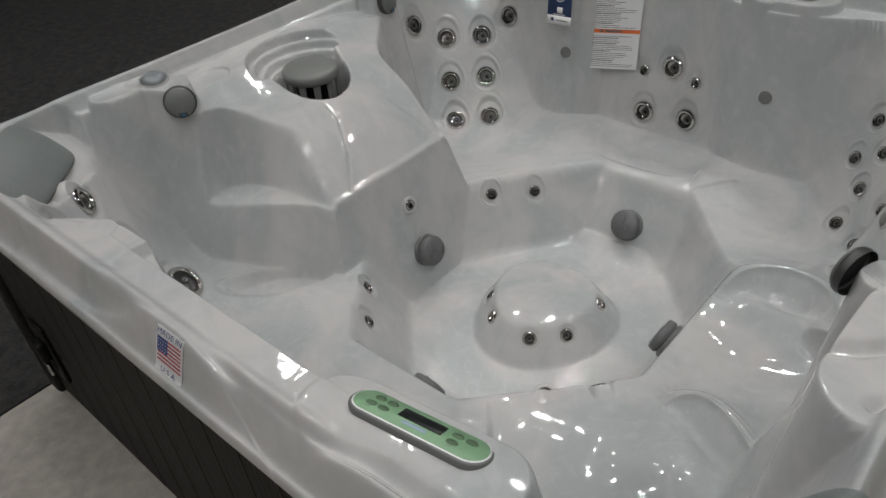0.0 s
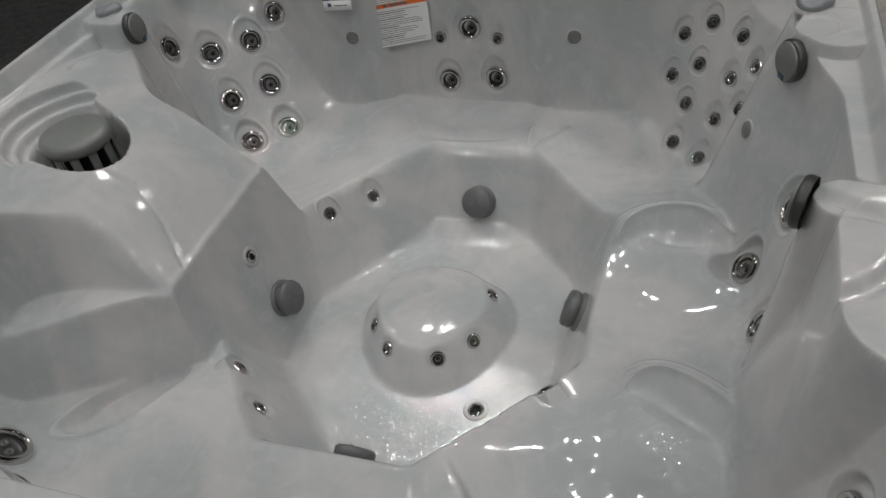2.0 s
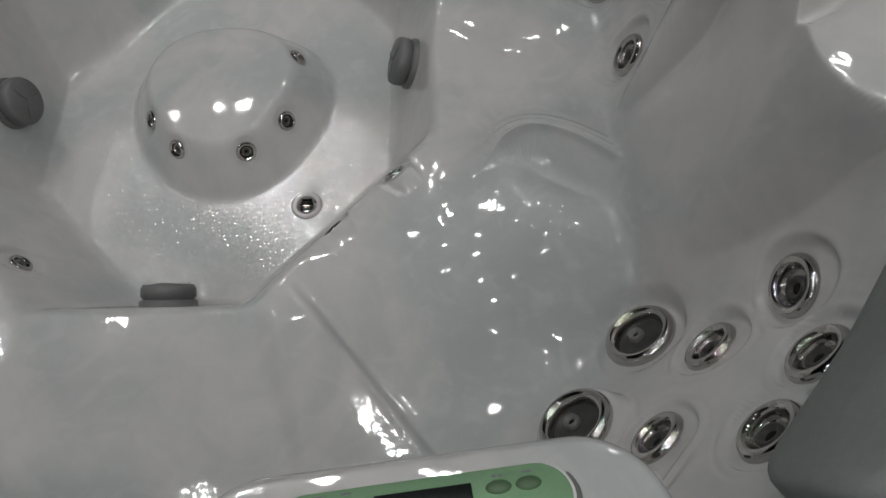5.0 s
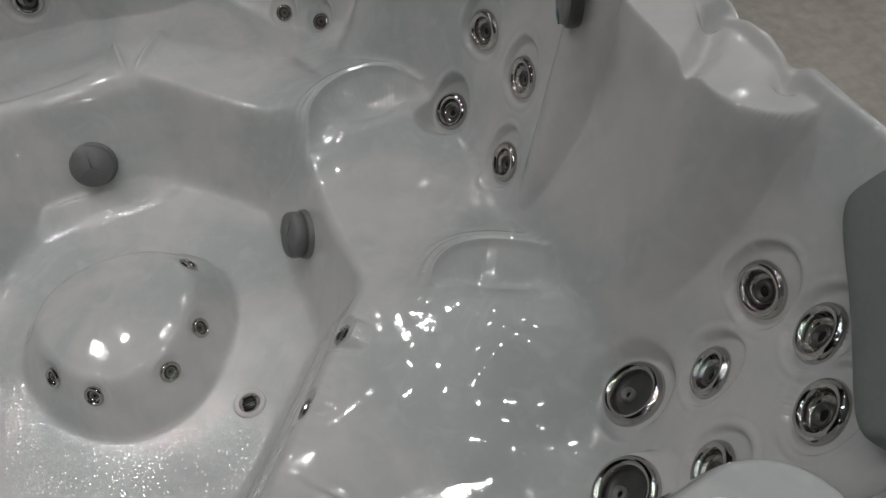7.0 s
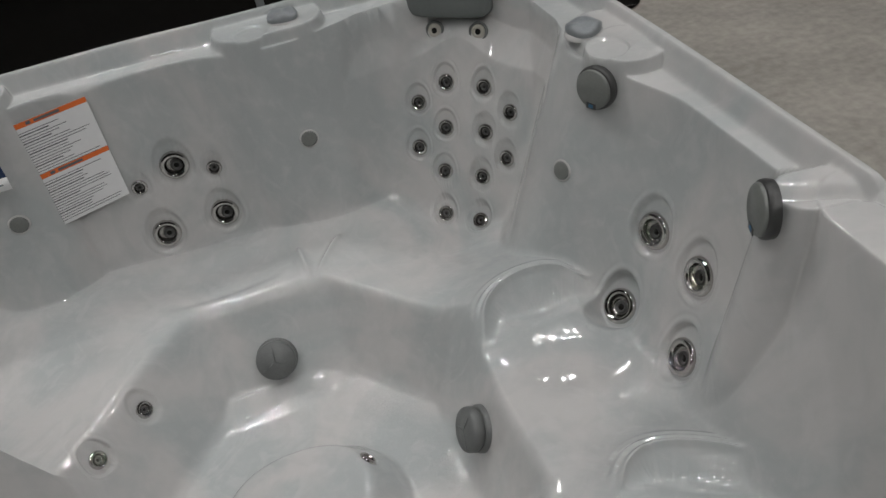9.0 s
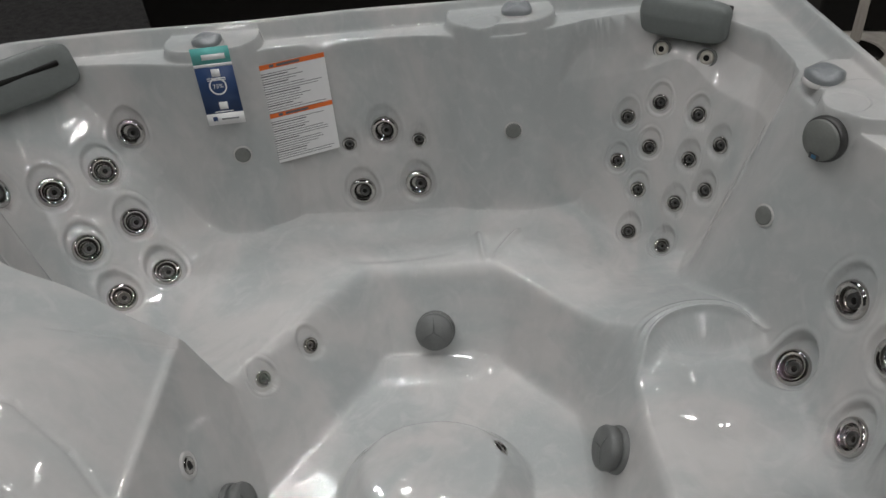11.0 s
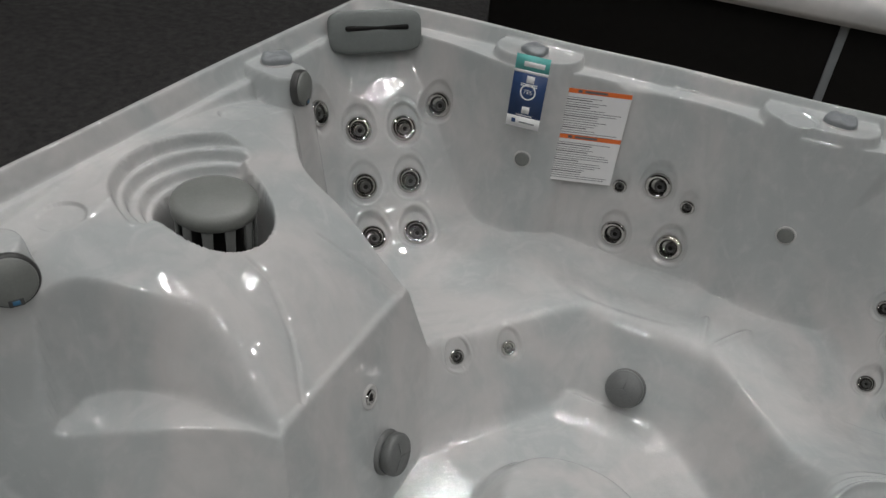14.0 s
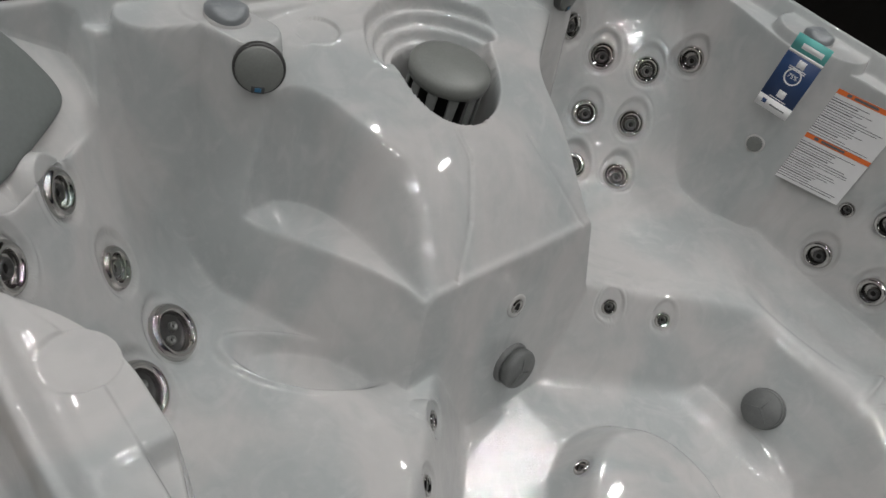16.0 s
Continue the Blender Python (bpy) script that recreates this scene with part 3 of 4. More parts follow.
def cover_lock():
    k = empty("cover_lock", "black cover strap clip with a metal keeper on the cabinet", "clip")
    part("plate", box(0.09, 0.012, 0.22, 0.005), DARK, k)
    part("buckle", box(0.06, 0.03, 0.07, 0.01, at=(0, -0.018, 0.02)), DARK, k)
    part("keeper", box(0.03, 0.012, 0.05, 0.004, at=(0.0, -0.022, -0.05)), CHROME, k, "worn metal keeper")
    return k


cover_lock().matrix_world = pose(0.20, 0.021, 0.30)


# ---------------------------------------------------------------- jets
def jet(r, giant=False, off=0.0, twin=False):
    """A chrome-ringed jet with a deep dish and a dark nozzle; r is the ring's outer radius."""
    j = empty("jet", "large chrome ringed jet with a dark tilted cup" if giant else "chrome ringed hydrotherapy jet with dark grey nozzle", "jet", "large jets" if giant else "jets in the shell")
    k = 0.66 if giant else 0.62
    part("bezel", lathe([(r * a, r * z) for a, z in ((1.03, -0.16), (1.02, 0.02), (0.98, 0.13), (0.91, 0.21), (0.5 + k / 2, 0.25), (k + 0.06, 0.20), (k + 0.01, 0.08), (k, -0.18))], 44), CHROME, j)
    if giant:
        b = lathe([(r * 0.72, -0.007), (r * 0.66, -0.002), (r * 0.60, -0.004), (r * 0.48, -0.008), (0.0, -0.008)], 32)
        bmesh.ops.rotate(b, verts=b.verts, cent=(0, 0, 0), matrix=Matrix.Rotation(0.09, 3, "X"))
        part("cup", b, NOZZLE, j, "dark grey tilted cup")
        n, x, y = (r * 0.17, -r * 0.22, -r * 0.12) if twin else (r * 0.22, -r * 0.05, -r * 0.22)
    else:
        part("dish", lathe([(r * a, r * z) for a, z in ((0.64, 0.02), (0.60, -0.08), (0.54, -0.15), (0.46, -0.18), (0.0, -0.18))], 32), DARK_CHROME, j, "dark polished dish")
        n, x, y = r * 0.42, r * off, -r * off * 0.6
    h = r / 0.041
    for x, y in ((x, y), (x + r * 0.48, y + r * 0.16)) if twin else ((x, y),):
        b = lathe([(n, -0.010 * h), (n * 0.98, -0.003 * h), (n * 0.88, 0.001 * h), (n * 0.66, 0.001 * h), (n * 0.48, -0.004 * h), (0, -0.005 * h)], 22)
        bmesh.ops.translate(b, verts=b.verts, vec=(x, y, 0))
        nozzle = part("nozzle", b, SLAT if giant else NOZZLE, j)
        b = lathe([(n * 0.46, -0.0045 * h), (n * 0.36, -0.003 * h), (0, -0.003 * h)], 14)
        bmesh.ops.translate(b, verts=b.verts, vec=(x, y, 0))
        part("eye", b, DARK, nozzle)
    return j


def jets(make, places, sink=0.0):
    first = None
    for p in places:
        q, n = seating(p)
        m = frame_on(q + n * sink, n)
        if first is None:
            first = make()
            first.matrix_world = m
        else:
            copy_thing(first, m)


for (places, ring, rad, drawn, depth), off in zip(RECESSES, (0.1, 0.12, 0, 0, 0.05, 0, 0, 0, 0, 0.06, 0.06)):
    jets(lambda: jet(ring, ring > 0.05, off, places is TWIN), places, -depth)


def neck_jet():
    j = empty("neck_jet", "cream nozzle neck jet in a dark grey ring under the pillow", "jet", "neck jets")
    part("ring", lathe([(0.027, -0.004), (0.026, 0.003), (0.022, 0.005), (0.0195, 0.0)], 28), SLAT, j)
    part("nozzle", lathe([(0.020, -0.002), (0.0175, 0.004), (0.012, 0.008), (0.008, 0.004), (0, 0.003)], 24), CREAM, j)
    part("eye", lathe([(0.009, 0.004), (0, 0.0045)], 12), DARK, j.children[-1])
    return j


jets(neck_jet, NECK, 0.004)


def bath_jet():
    j = empty("small_jet", "small chrome jet with black opening in the footwell wall", "jet")
    part("flange", lathe([(0.030, -0.004), (0.029, 0.002), (0.025, 0.0035), (0.019, 0.001)], 28), ACRYLIC, j)
    part("ring", lathe([(0.019, -0.004), (0.018, 0.004), (0.014, 0.006), (0.009, 0.002)], 24), CHROME, j)
    part("eye", lathe([(0.011, 0.002), (0, 0.0025)], 14), DARK, j)
    return j


jets(bath_jet, ((0.71, 1.07, 0.417),), 0.002)


def sensor():
    j = empty("wall_sensor", "small grey button set in a white ring on the wall", "light button", "grey wall buttons")
    part("ring", lathe([(0.027, -0.004), (0.026, 0.001), (0.0235, 0.0025), (0.022, 0.001)], 28), ACRYLIC, j)
    part("button", lathe([(0.022, 0.0), (0.0215, 0.003), (0.018, 0.0045), (0, 0.005)], 24), GREY, j)
    return j


jets(sensor, ((0.698, 1.96, 0.601), (1.456, 1.983, 0.598), (1.953, 1.47, 0.62)), 0.001)


def floor_drain():
    j = empty("floor_drain", "white floor drain with a slotted chrome grille", "drain")
    part("ring", lathe([(0.034, -0.003), (0.033, 0.003), (0.027, 0.0055), (0.022, 0.003)], 32), ACRYLIC, j)
    part("grille", lathe([(0.022, 0.001), (0.021, 0.004), (0, 0.005)], 24), CHROME, j)
    for i in range(5):
        part("slot", box(0.030 - 0.004 * abs(i - 2), 0.003, 0.001, at=(0, (i - 2) * 0.006, 0.0052)), DARK, j)
    return j


jets(floor_drain, ((1.367, 0.88, 0.129),))


# ---------------------------------------------------------------- suction covers
def suction_cover():
    c = empty("suction_cover", "grey plastic suction cover with ribbed cap in the footwell", "drain cover", "suction covers")
    part("collar", lathe([(0.055, -0.01), (0.054, 0.008), (0.050, 0.012), (0.047, 0.012)], 32), COVER, c)
    part("cap", lathe([(0.047, 0.006), (0.047, 0.016), (0.051, 0.018), (0.051, 0.034), (0.047, 0.041), (0.0, 0.044)], 32), COVER, c)
    for i in range(3):
        b = box(0.0025, 0.040, 0.001, at=(0, 0.021, 0.0440))
        bmesh.ops.rotate(b, verts=b.verts, cent=(0, 0, 0), matrix=Matrix.Rotation(i * 2.094, 3, "Z"))
        part("rib", b, COVER, c)
    return c


jets(suction_cover, ((0.74, 1.075, 0.246), FAR_COVER, (1.61, 1.16, 0.23), (1.13, 0.63, 0.185)))


# ---------------------------------------------------------------- skimmer
def skimmer():
    f = empty("skimmer", "round grey skimmer lid over a slotted basket in its well", "filter")
    part("lid", lathe([(0.080, -0.034), (0.091, -0.030), (0.093, -0.010), (0.088, -0.001), (0.075, 0.003), (0, 0.006)], 48), GREY, f)
    part("core", lathe([(0.058, -0.03), (0.056, -0.215), (0, -0.215)], 32), DARK, f)
    part("ring", lathe([(0.086, -0.20), (0.088, -0.19), (0.088, -0.18), (0.080, -0.18), (0.080, -0.20), (0.086, -0.20)], 40), SLAT, f)
    for i in range(11):
        b = box(0.019, 0.007, 0.155, 0.002, at=(0, 0.082, -0.108), seg=1)
        for v in b.verts:
            v.co.x *= 1.25 if v.co.z > -0.1 else 0.7
        bmesh.ops.rotate(b, verts=b.verts, cent=(0, 0, 0), matrix=Matrix.Rotation(i * 2 * math.pi / 11 + 0.2, 3, "Z"))
        part("slat", b, SLAT, f)
    return f


skimmer().matrix_world = pose(0.308, 1.077, 0.808, 0, 3, 0)


# ---------------------------------------------------------------- air controls and diverters
def air_control():
    k = empty("air_control", "grey lobed plastic air control cap on the rim", "control knob", "air controls")
    bm = bmesh.new()
    seg = 36
    rings = []
    for rad, z in ((0.038, -0.006), (0.040, 0.004), (0.040, 0.013), (0.036, 0.019), (0.026, 0.022), (0.012, 0.0225)):
        ring = []
        for i in range(seg):
            a = 2 * math.pi * i / seg
            lobe = 1 + 0.055 * math.cos(3 * a) * (1 if z > 0 else 0.3)
            ring.append(bm.verts.new((rad * lobe * math.cos(a), rad * lobe * math.sin(a), z - 0.0035 * (0.015 < z < 0.0222) * math.cos(3 * a))))
        rings.append(ring)
    for a, b in zip(rings, rings[1:]):
        for i in range(seg):
            bm.faces.new((a[i], a[(i + 1) % seg], b[(i + 1) % seg], b[i]))
    bm.faces.new(rings[-1])
    part("cap", bm, LIGHT_GREY, k)
    part("collar", lathe([(0.043, -0.006), (0.042, 0.003), (0.036, 0.005)], 32), ACRYLIC, k)
    return k


first = None
for x, y, turn in ((1.484, 2.092, 200), (2.074, 1.568, 130), (0.104, 1.584, 20), (0.135, 0.636, -20), (0.655, 2.07, 180)):
    m = pose(x, y, spot(x, y)[0], 0, 0, turn)
    if first is None:
        first = air_control()
        first.matrix_world = m
    else:
        copy_thing(first, m)


def diverter():
    k = empty("diverter", "round dark grey diverter knob with a small blue mark", "control knob", "diverters")
    part("body", lathe([(0.0465, -0.020), (0.048, -0.010), (0.0465, -0.003), (0.044, -0.001), (0.0, -0.006)], 36), NOZZLE, k)
    part("face", lathe([(0.0425, -0.007), (0.0425, 0.002), (0.040, 0.005), (0, 0.006)], 36), GREY, k)
    part("notch", box(0.024, 0.013, 0.003, 0.001, at=(0, -0.0365, 0.0045)), NOZZLE, k)
    part("mark", box(0.012, 0.008, 0.003, 0.001, at=(0, -0.0365, 0.0052)), BLUE, k)
    return k


first = None
for p, d in (((0.262, 0.631, 0.86), (1, -0.6, 0.3)), ((0.215, 1.549, 0.858), (0.97, 0.2, 0.1)), ((2.023, 1.429, 0.83), (-0.9, -0.42, 0.1)), ((2.021, 0.894, 0.872), (-0.93, 0.36, 0.05))):
    m = frame_on(Vector(p), Vector(d).normalized())
    if first is None:
        first = diverter()
        first.matrix_world = m
    else:
        copy_thing(first, m)


# ---------------------------------------------------------------- pillows
def cushion(w, h, d, bend, slot=False, label=""):
    """A soft headrest, w wide, h high and d deep, its back at z = 0, bent round the corner."""
    c = empty("headrest", label, "headrest", "headrests")
    bm = bmesh.new()
    n_ = 14
    for axis in range(3):
        for sign in (-1, 1):
            g = [[None] * (n_ + 1) for _ in range(n_ + 1)]
            for i in range(n_ + 1):
                for k in range(n_ + 1):
                    c_ = [0, 0, 0]
                    c_[axis], c_[(axis + 1) % 3], c_[(axis + 2) % 3] = sign / 2, i / n_ - 0.5, k / n_ - 0.5
                    g[i][k] = bm.verts.new(c_)
            for i in range(n_):
                for k in range(n_):
                    bm.faces.new((g[i][k], g[i + 1][k], g[i + 1][k + 1], g[i][k + 1]))
    bmesh.ops.remove_doubles(bm, verts=bm.verts, dist=1e-5)
    bmesh.ops.recalc_face_normals(bm, faces=bm.faces)
    for v in bm.verts:
        x, y, z = v.co * 2
        p = 5.0
        n = (abs(x) ** p + abs(y) ** p + abs(z) ** p) ** (1 / p)
        m_ = max(abs(x), abs(y), abs(z), 1e-9)
        x, y, z = x * m_ / n, y * m_ / n, z * m_ / n
        zz = (z + 1) / 2 * d * (1 - 0.25 * max(-y, 0)) + 0.012 * (1 - x * x) * (z > 0)
        v.co = (x * w / 2, y * h / 2, zz + bend * (x * x))
    part("cushion", bm, FOAM, c)
    part("back_plate", box(w * 0.9, h * 0.8, 0.012, 0.004, at=(0, 0, -0.002)), NOZZLE, c, "dark back plate")
    if slot:
        part("slot", box(w * 0.68, h * 0.13, 0.02, 0.006, at=(0, h * 0.08, d + 0.003)), DARK, c, "black slot")
    return c


def aim(x, y, z, nx, ny, nz):
    return frame_on(Vector((x, y, z)), Vector((nx, ny, nz)).normalized())


cushion(0.285, 0.125, 0.05, 0.0, True, "grey foam headrest with a black slot in the corner").matrix_world = aim(0.160, 1.995, 0.868, 0.693, -0.721, 0.35)
cushion(0.235, 0.105, 0.075, 0.012, False, "grey curved foam headrest above the neck jets").matrix_world = aim(1.948, 2.078, 0.843, -0.62, -0.78, 0.22)
cushion(0.33, 0.14, 0.07, 0.03, False, "dark grey wide foam headrest in the corner").matrix_world = aim(2.128, 0.262, 0.825, -0.78, 0.63, 0.75)
cushion(0.34, 0.19, 0.055, -0.02, False, "grey wide foam headrest beside the rim").matrix_world = aim(0.178, 0.178, 0.822, 0.45, 0.45, 0.77)


# ---------------------------------------------------------------- labels
def wall_y(x, z):
    lo, hi = 1.75, 2.15
    for _ in range(30):
        mid = (lo + hi) / 2
        if float(height(np.array([x]), np.array([mid]))[0]) < z:
            lo = mid
        else:
            hi = mid
    return lo


LABEL_X = [0.757 + 0.2 * i / 10 for i in range(11)]
LABEL_Z = (0.54, 0.82)
LABEL_Y = [[wall_y(0.79, z) + (wall_y(0.95, z) - wall_y(0.79, z)) * (x - 0.79) / 0.16 for x in LABEL_X] for z in LABEL_Z]


def on_label(u, v, lift):
    """A point of the label: u across and v up, both 0 to 1."""
    f = min(u, 0.9999) * 10
    i = int(f)
    y = [row[i] + (row[i + 1] - row[i]) * (f - i) for row in LABEL_Y]
    return (0.757 + 0.2 * u, y[0] + (y[1] - y[0]) * v - lift, LABEL_Z[0] + 0.28 * v + 0.02 * u)


def patch(bm, u0, u1, v0, v1, lift):
    n = max(int((u1 - u0) * 12), 2)
    rows = [[bm.verts.new(on_label(u0 + (u1 - u0) * i / n, v, lift)) for i in range(n + 1)] for v in (v0, v1)]
    for i in range(n):
        bm.faces.new((rows[0][i], rows[0][i + 1], rows[1][i + 1], rows[1][i]))


def warning_label():
    w = empty("warning_label", "white warning label with two orange bands on the wall", "label")
    bm = bmesh.new()
    patch(bm, 0, 1, 0, 1, 0.006)
    part("sheet", bm, LABEL_WHITE, w)  # flat on the wall
    for v in (0.953, 0.47):
        bm = bmesh.new()
        patch(bm, 0.0, 1.0, v, v + 0.047, 0.0068)
        part("orange_band", bm, ORANGE, w)
        bm = bmesh.new()
        patch(bm, 0.34, 0.66, v + 0.012, v + 0.036, 0.0075)
        patch(bm, 0.24, 0.30, v + 0.010, v + 0.038, 0.0075)
        part("heading", bm, INK, w, "dark heading bar")
    rng = random.Random(4)
    for block in (0.93, 0.45):
        v = block
        for i in range(17):
            v -= 0.0245
            bm = bmesh.new()
            bold = i in (1, 4, 8, 13)
            patch(bm, 0.02 if bold else 0.035, (0.45 if bold else 0.5) + rng.random() * (0.2 if bold else 0.45), v, v + (0.010 if bold else 0.006), 0.0068)
            part("print_line", bm, INK, w)
    return w


warning_label()


def words(name, body, size, material, parent, at, extrude=0.0002):
    cu = bpy.data.curves.new(name, "FONT")
    cu.body, cu.size, cu.align_x, cu.align_y, cu.extrude = body, size, "CENTER", "CENTER", extrude
    tmp = bpy.data.objects.new(name, cu)
    me = bpy.data.meshes.new_from_object(tmp)
    bpy.data.objects.remove(tmp)
    me.materials.clear()
    me.materials.append(material)
    ob = new(name, me)
    ob.parent = parent
    ob.matrix_local = pose(*at)
    return ob


def hang_tag():
    """A card, 0.1 wide and 0.22 high; its face is +z, its head +y."""
    g = empty("hang_tag", "navy and teal cardboard hang tag on the rim cap", "tag")
    part("card", box(0.098, 0.125, 0.001, at=(0, -0.010, 0)), NAVY, g)
    part("head", box(0.098, 0.042, 0.001, at=(0, 0.0815, 0)), TEAL, g, "teal head of the card")
    part("white_strip", box(0.098, 0.008, 0.001, at=(0, 0.0565, 0)), WHITE, g)
    part("foot", box(0.098, 0.032, 0.001, at=(0, -0.0885, 0)), WHITE, g, "white foot of the card")
    part("head_mark", box(0.060, 0.014, 0.0006, 0.0, at=(0.006, 0.078, 0.001)), WHITE, g)
    for y in (0.036, -0.052):
        part("icon", box(0.022, 0.020, 0.0006, 0.0, at=(0.002, y, 0.001)), WHITE, g)
    part("ring_mark", lathe([(0.023, 0.0), (0.023, 0.0012), (0.019, 0.0012), (0.019, 0.0)], 32), WHITE, g)
    words("figure", "75%", 0.016, WHITE, g, (0, 0, 0.001))
    for y in (0.022, 0.017, -0.068):
        part("print_bar", box(0.048, 0.0025, 0.0005, at=(0, y, 0.001)), WHITE, g)
    part("foot_print", box(0.045, 0.004, 0.0005, at=(0.012, -0.089, 0.001)), LIGHT_GREY, g)
    part("foot_code", box(0.012, 0.012, 0.0005, at=(-0.028, -0.087, 0.001)), NAVY, g)
    return g


hang_tag().matrix_world = aim(0.690, 1.945, 0.825, 0.06, -1, 0.12)


def flag_sticker():
    """A flag sticker moulded round the rim's outer face."""
    g = empty("flag_sticker", "white sticker with a striped flag on the rim", "sticker")

    def at(u, v, lift):
        x = 1.14 + 0.085 * u - 0.02 * (1 - v)
        y = 0.0105 + 0.0315 * v
        z, n = spot(x, y)
        return Vector((x, y, z)) + n * lift

    def piece(name, u0, u1, v0, v1, lift, material):
        bm = bmesh.new()
        nu, nv = 4, max(2, int(14 * (v1 - v0)))
        grid = [[bm.verts.new(at(u0 + (u1 - u0) * i / nu, v0 + (v1 - v0) * j / nv, lift)) for i in range(nu + 1)] for j in range(nv + 1)]
        for j in range(nv):
            for i in range(nu):
                bm.faces.new((grid[j][i], grid[j][i + 1], grid[j + 1][i + 1], grid[j + 1][i]))
        part(name, bm, material, g)

    piece("paper", 0, 1, 0, 1, 0.0012, LABEL_WHITE)
    for i in range(7):
        v = 0.70 - i * 0.072
        piece("stripe", 0.06, 0.94, v, v + 0.036, 0.0018, RED)
    piece("canton", 0.06, 0.46, 0.45, 0.74, 0.0024, FLAG_BLUE)
    for i in range(4):
        for j in range(4):
            piece("star", 0.09 + 0.09 * i + 0.02 * (j % 2), 0.12 + 0.09 * i + 0.02 * (j % 2), 0.475 + 0.065 * j, 0.498 + 0.065 * j, 0.0029, LABEL_WHITE)
    rows = [at(0.5, i / 20, 0) for i in range(21)]
    run = sum((q - p).length for p, q in zip(rows, rows[1:]))
    for body, v in (("MADE IN", 0.86), ("U S A", 0.13)):
        w = words("lettering", body, 0.020, FLAG_BLUE, g, (0, 0, 0), 0.0)
        for vert in w.data.vertices:
            vert.co = at(0.5 + vert.co.x / 0.085, v + vert.co.y / run, 0.0026)
    return g


flag_sticker()


# ---------------------------------------------------------------- control panel
def stadium(w, h, profile, seg=20):
    """A solid with a stadium outline; profile: (inset, z)."""
    bm = bmesh.new()
    rings = []
    for inset, z in profile:
        r = h / 2 - inset
        c = w / 2 - h / 2
        pts = [(c + r * math.cos(a), r * math.sin(a)) for a in np.linspace(-math.pi / 2, math.pi / 2, seg)]
        pts += [(-c + r * math.cos(a), r * math.sin(a)) for a in np.linspace(math.pi / 2, 1.5 * math.pi, seg)]
        rings.append([bm.verts.new((x, y, z)) for x, y in pts])
    for a, b in zip(rings, rings[1:]):
        for i in range(len(a)):
            j = (i + 1) % len(a)
            bm.faces.new((a[i], a[j], b[j], b[i]))
    bm.faces.new(rings[-1])
    bmesh.ops.recalc_face_normals(bm, faces=bm.faces)
    return bm


def control_panel():
    c = empty("control_panel", "green oval control panel with black display on the rim", "control panel")
    part("bezel", stadium(0.252, 0.070, ((0, -0.014), (0, 0.002), (0.002, 0.004), (0.006, 0.004))), SLAT, c, "dark grey bezel")
    part("white_edge", stadium(0.244, 0.062, ((0, 0.002), (0.001, 0.0052))), WHITE, c)
    part("face", stadium(0.239, 0.057, ((0, 0.003), (0.001, 0.0062))), GREEN, c, "green face")
    part("display", box(0.078, 0.023, 0.002, 0.0009, at=(0.002, 0.006, 0.0068)), LCD, c, "black display")
    part("mark", box(0.044, 0.007, 0.0008, 0.0, at=(0.0, -0.0135, 0.0066)), PALE_BLUE, c, "pale blue mark")
    for x, y in ((-0.082, 0.013), (-0.059, 0.013), (-0.086, -0.006), (-0.063, -0.006), (0.062, 0.011), (0.086, 0.011), (0.063, -0.007)):
        part("button", lathe([(1, 0.0), (0.9, 0.0016), (0.5, 0.0026), (0, 0.003)], 20, 0.0105, 0.0062), GREEN_DARK, c).location = (x, y, 0.0062)
        part("button_print", box(0.008, 0.0016, 0.0004, at=(x, y + (0.010 if y > 0 else -0.010), 0.0064)), LIGHT_GREY, c)
    return c


PALE_BLUE = mat("pale_blue_print", (0.36, 0.46, 0.58), 0.45)
GREEN_DARK = mat("button_green", (0.07, 0.13, 0.065), 0.45, var=0.1, scale=60)
control_panel().matrix_world = pose(1.664, 0.158, 0.8945, -20, 0, 7)

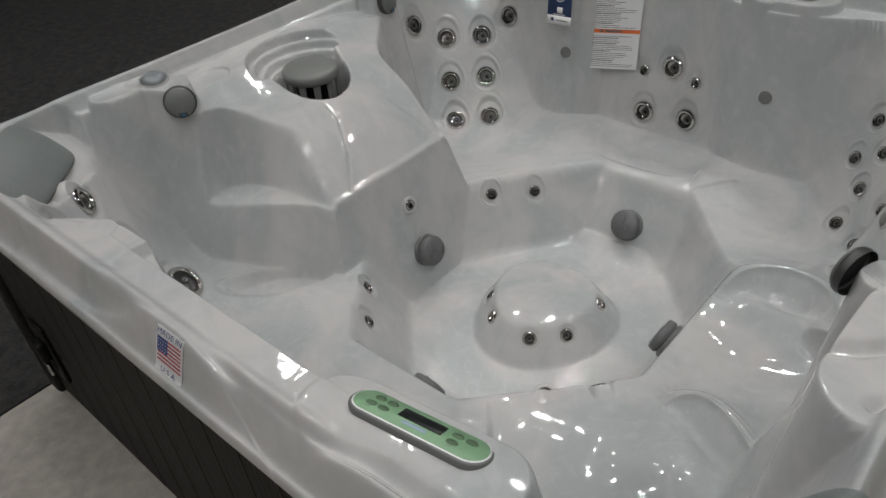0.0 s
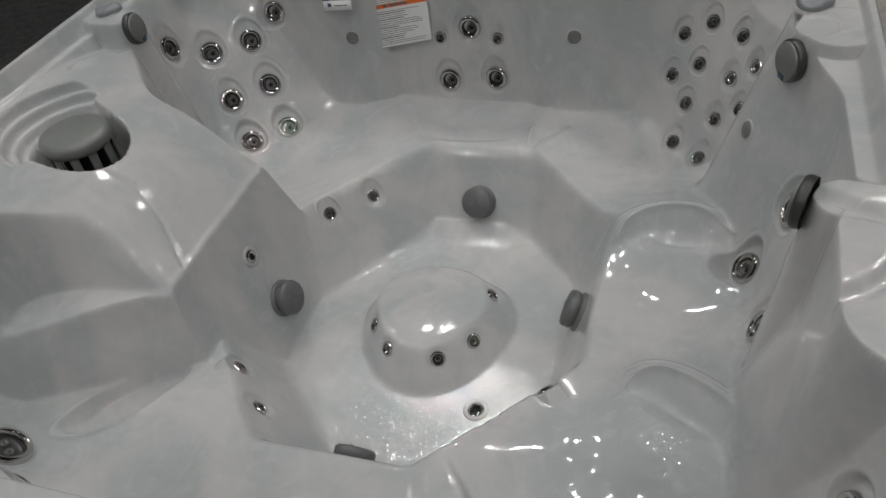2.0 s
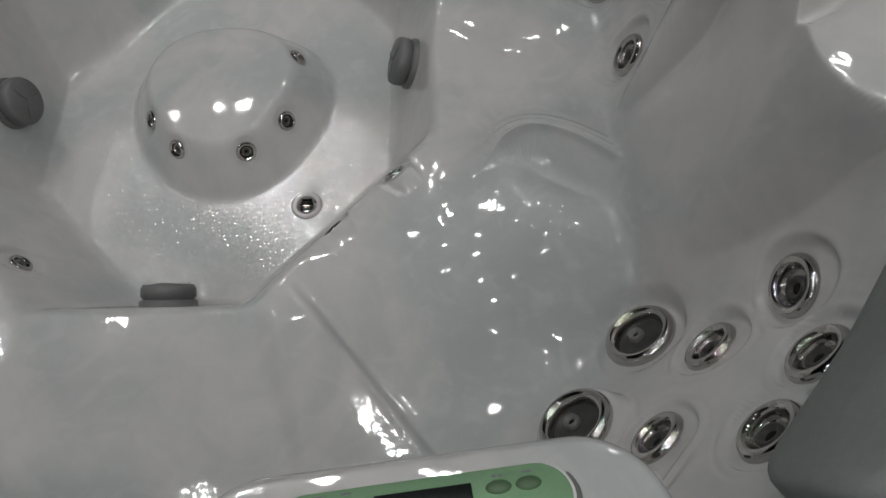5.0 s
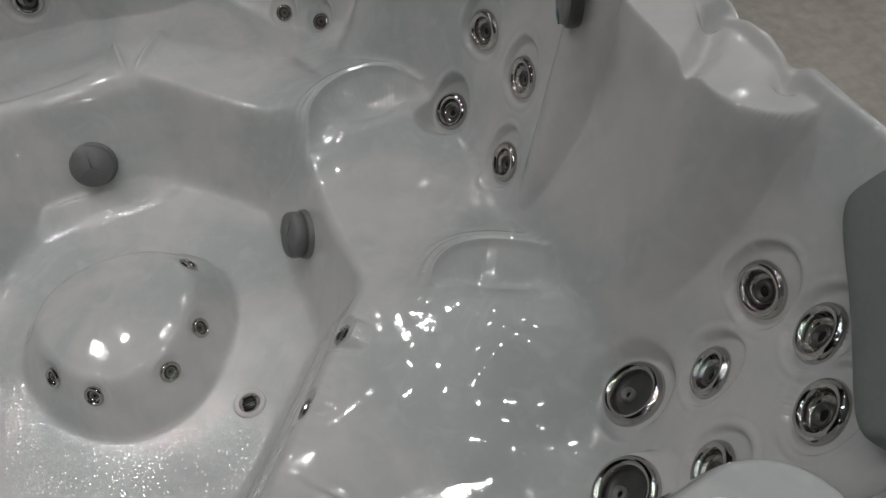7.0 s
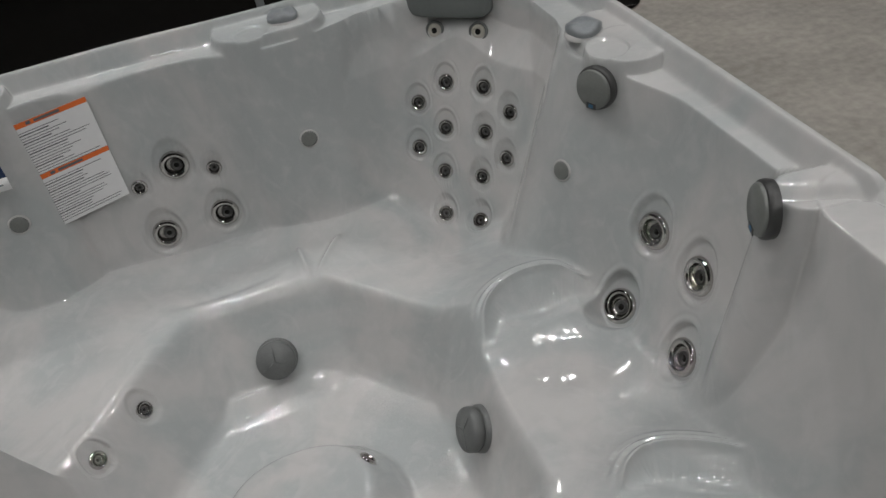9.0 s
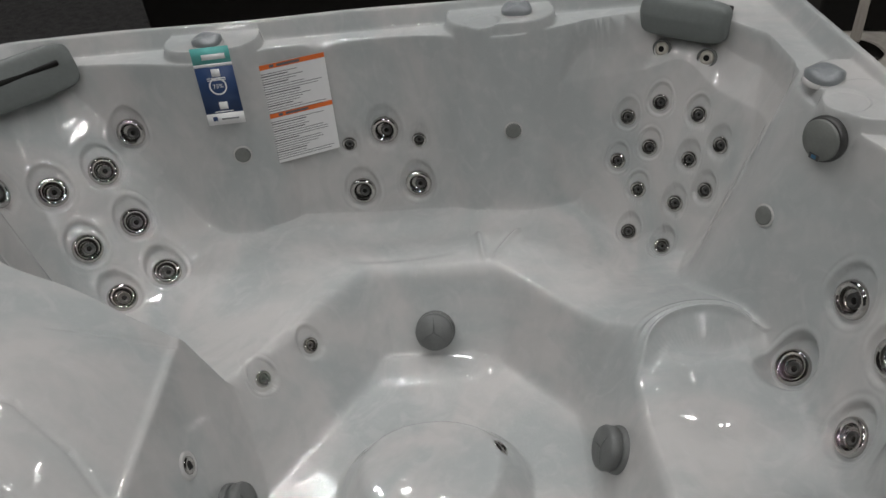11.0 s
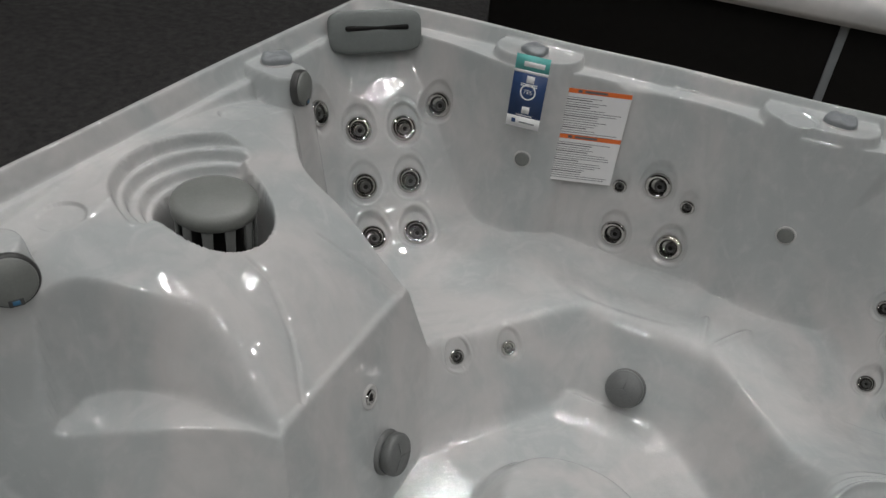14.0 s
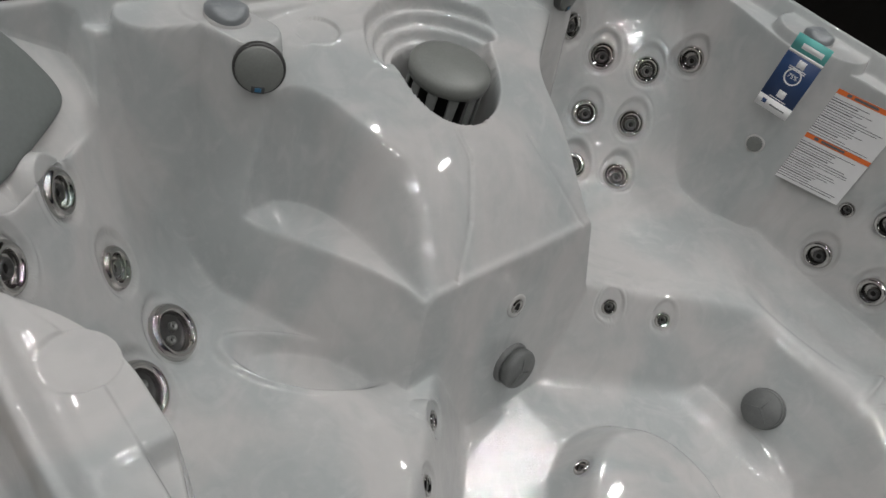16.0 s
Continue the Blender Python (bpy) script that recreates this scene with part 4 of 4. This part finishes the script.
# ---------------------------------------------------------------- neighbouring tub and post
def display_tub(w, d, label):
    """Another tub of the show: black cabinet of boards with a pale moulded rim; its near left corner is the origin."""
    t = empty("display_tub", label, "hot tub", "display tubs")
    part("cabinet", box(w, d, 0.78, 0.03, at=(w / 2, d / 2, 0.39), seg=4), DARK, t, "black cabinet")
    bm = bmesh.new()
    prof = ((0.0, 0.77), (-0.07, 0.775), (-0.085, 0.82), (-0.06, 0.90), (0.0, 0.925), (0.08, 0.90), (0.13, 0.86), (0.20, 0.55), (0.3, 0.40), (0.8, 0.38))
    rings = []
    for inset, z in prof:
        rings.append([bm.verts.new(p) for p in ((inset, inset, z), (w - inset, inset, z), (w - inset, d - inset, z), (inset, d - inset, z))])
    for a, b in zip(rings, rings[1:]):
        for i in range(4):
            bm.faces.new((a[i], a[(i + 1) % 4], b[(i + 1) % 4], b[i]))
    bm.faces.new(rings[-1])
    bmesh.ops.bevel(bm, geom=bm.edges[:], offset=0.015, segments=2, affect="EDGES")
    bmesh.ops.recalc_face_normals(bm, faces=bm.faces)
    part("rim", bm, ACRYLIC, t, "pale grey acrylic rim")
    return t


nb = display_tub(1.92, 1.9, "pale hot tub on display with black cabinet and flag sticker")
nb.matrix_world = pose(-0.05, 3.47, 0)
strip = part("corner_strip", box(0.035, 0.012, 0.74, 0.004, at=(1.55, -0.004, 0.40)), LIGHT_GREY, nb, "grey joint strip")
stk = part("sticker", box(0.07, 0.003, 0.07, at=(1.02, -0.0875, 0.83)), LABEL_WHITE, nb, "white flag sticker")
for i in range(5):
    part("sticker_stripe", box(0.06, 0.001, 0.006, at=(1.02, -0.0905, 0.808 + 0.012 * i)), RED, nb)
nb2 = display_tub(2.1, 1.9, "dark hot tub on display with rounded black cabinet")
nb2.matrix_world = pose(3.15, 3.75, 0, 0, 0, -12)


def stanchion():
    p = empty("stanchion", "brushed metal stanchion post standing on the floor", "post")
    part("base", lathe([(0.0, 0.0), (0.14, 0.0), (0.14, 0.012), (0.10, 0.022), (0.026, 0.03)], 32), CHROME, p)
    part("pole", lathe([(0.024, 0.02), (0.024, 0.92), (0.03, 0.93), (0.03, 0.95), (0.0, 0.96)], 24), CHROME, p)
    return p


stanchion().matrix_world = pose(3.22, 3.50, 0)
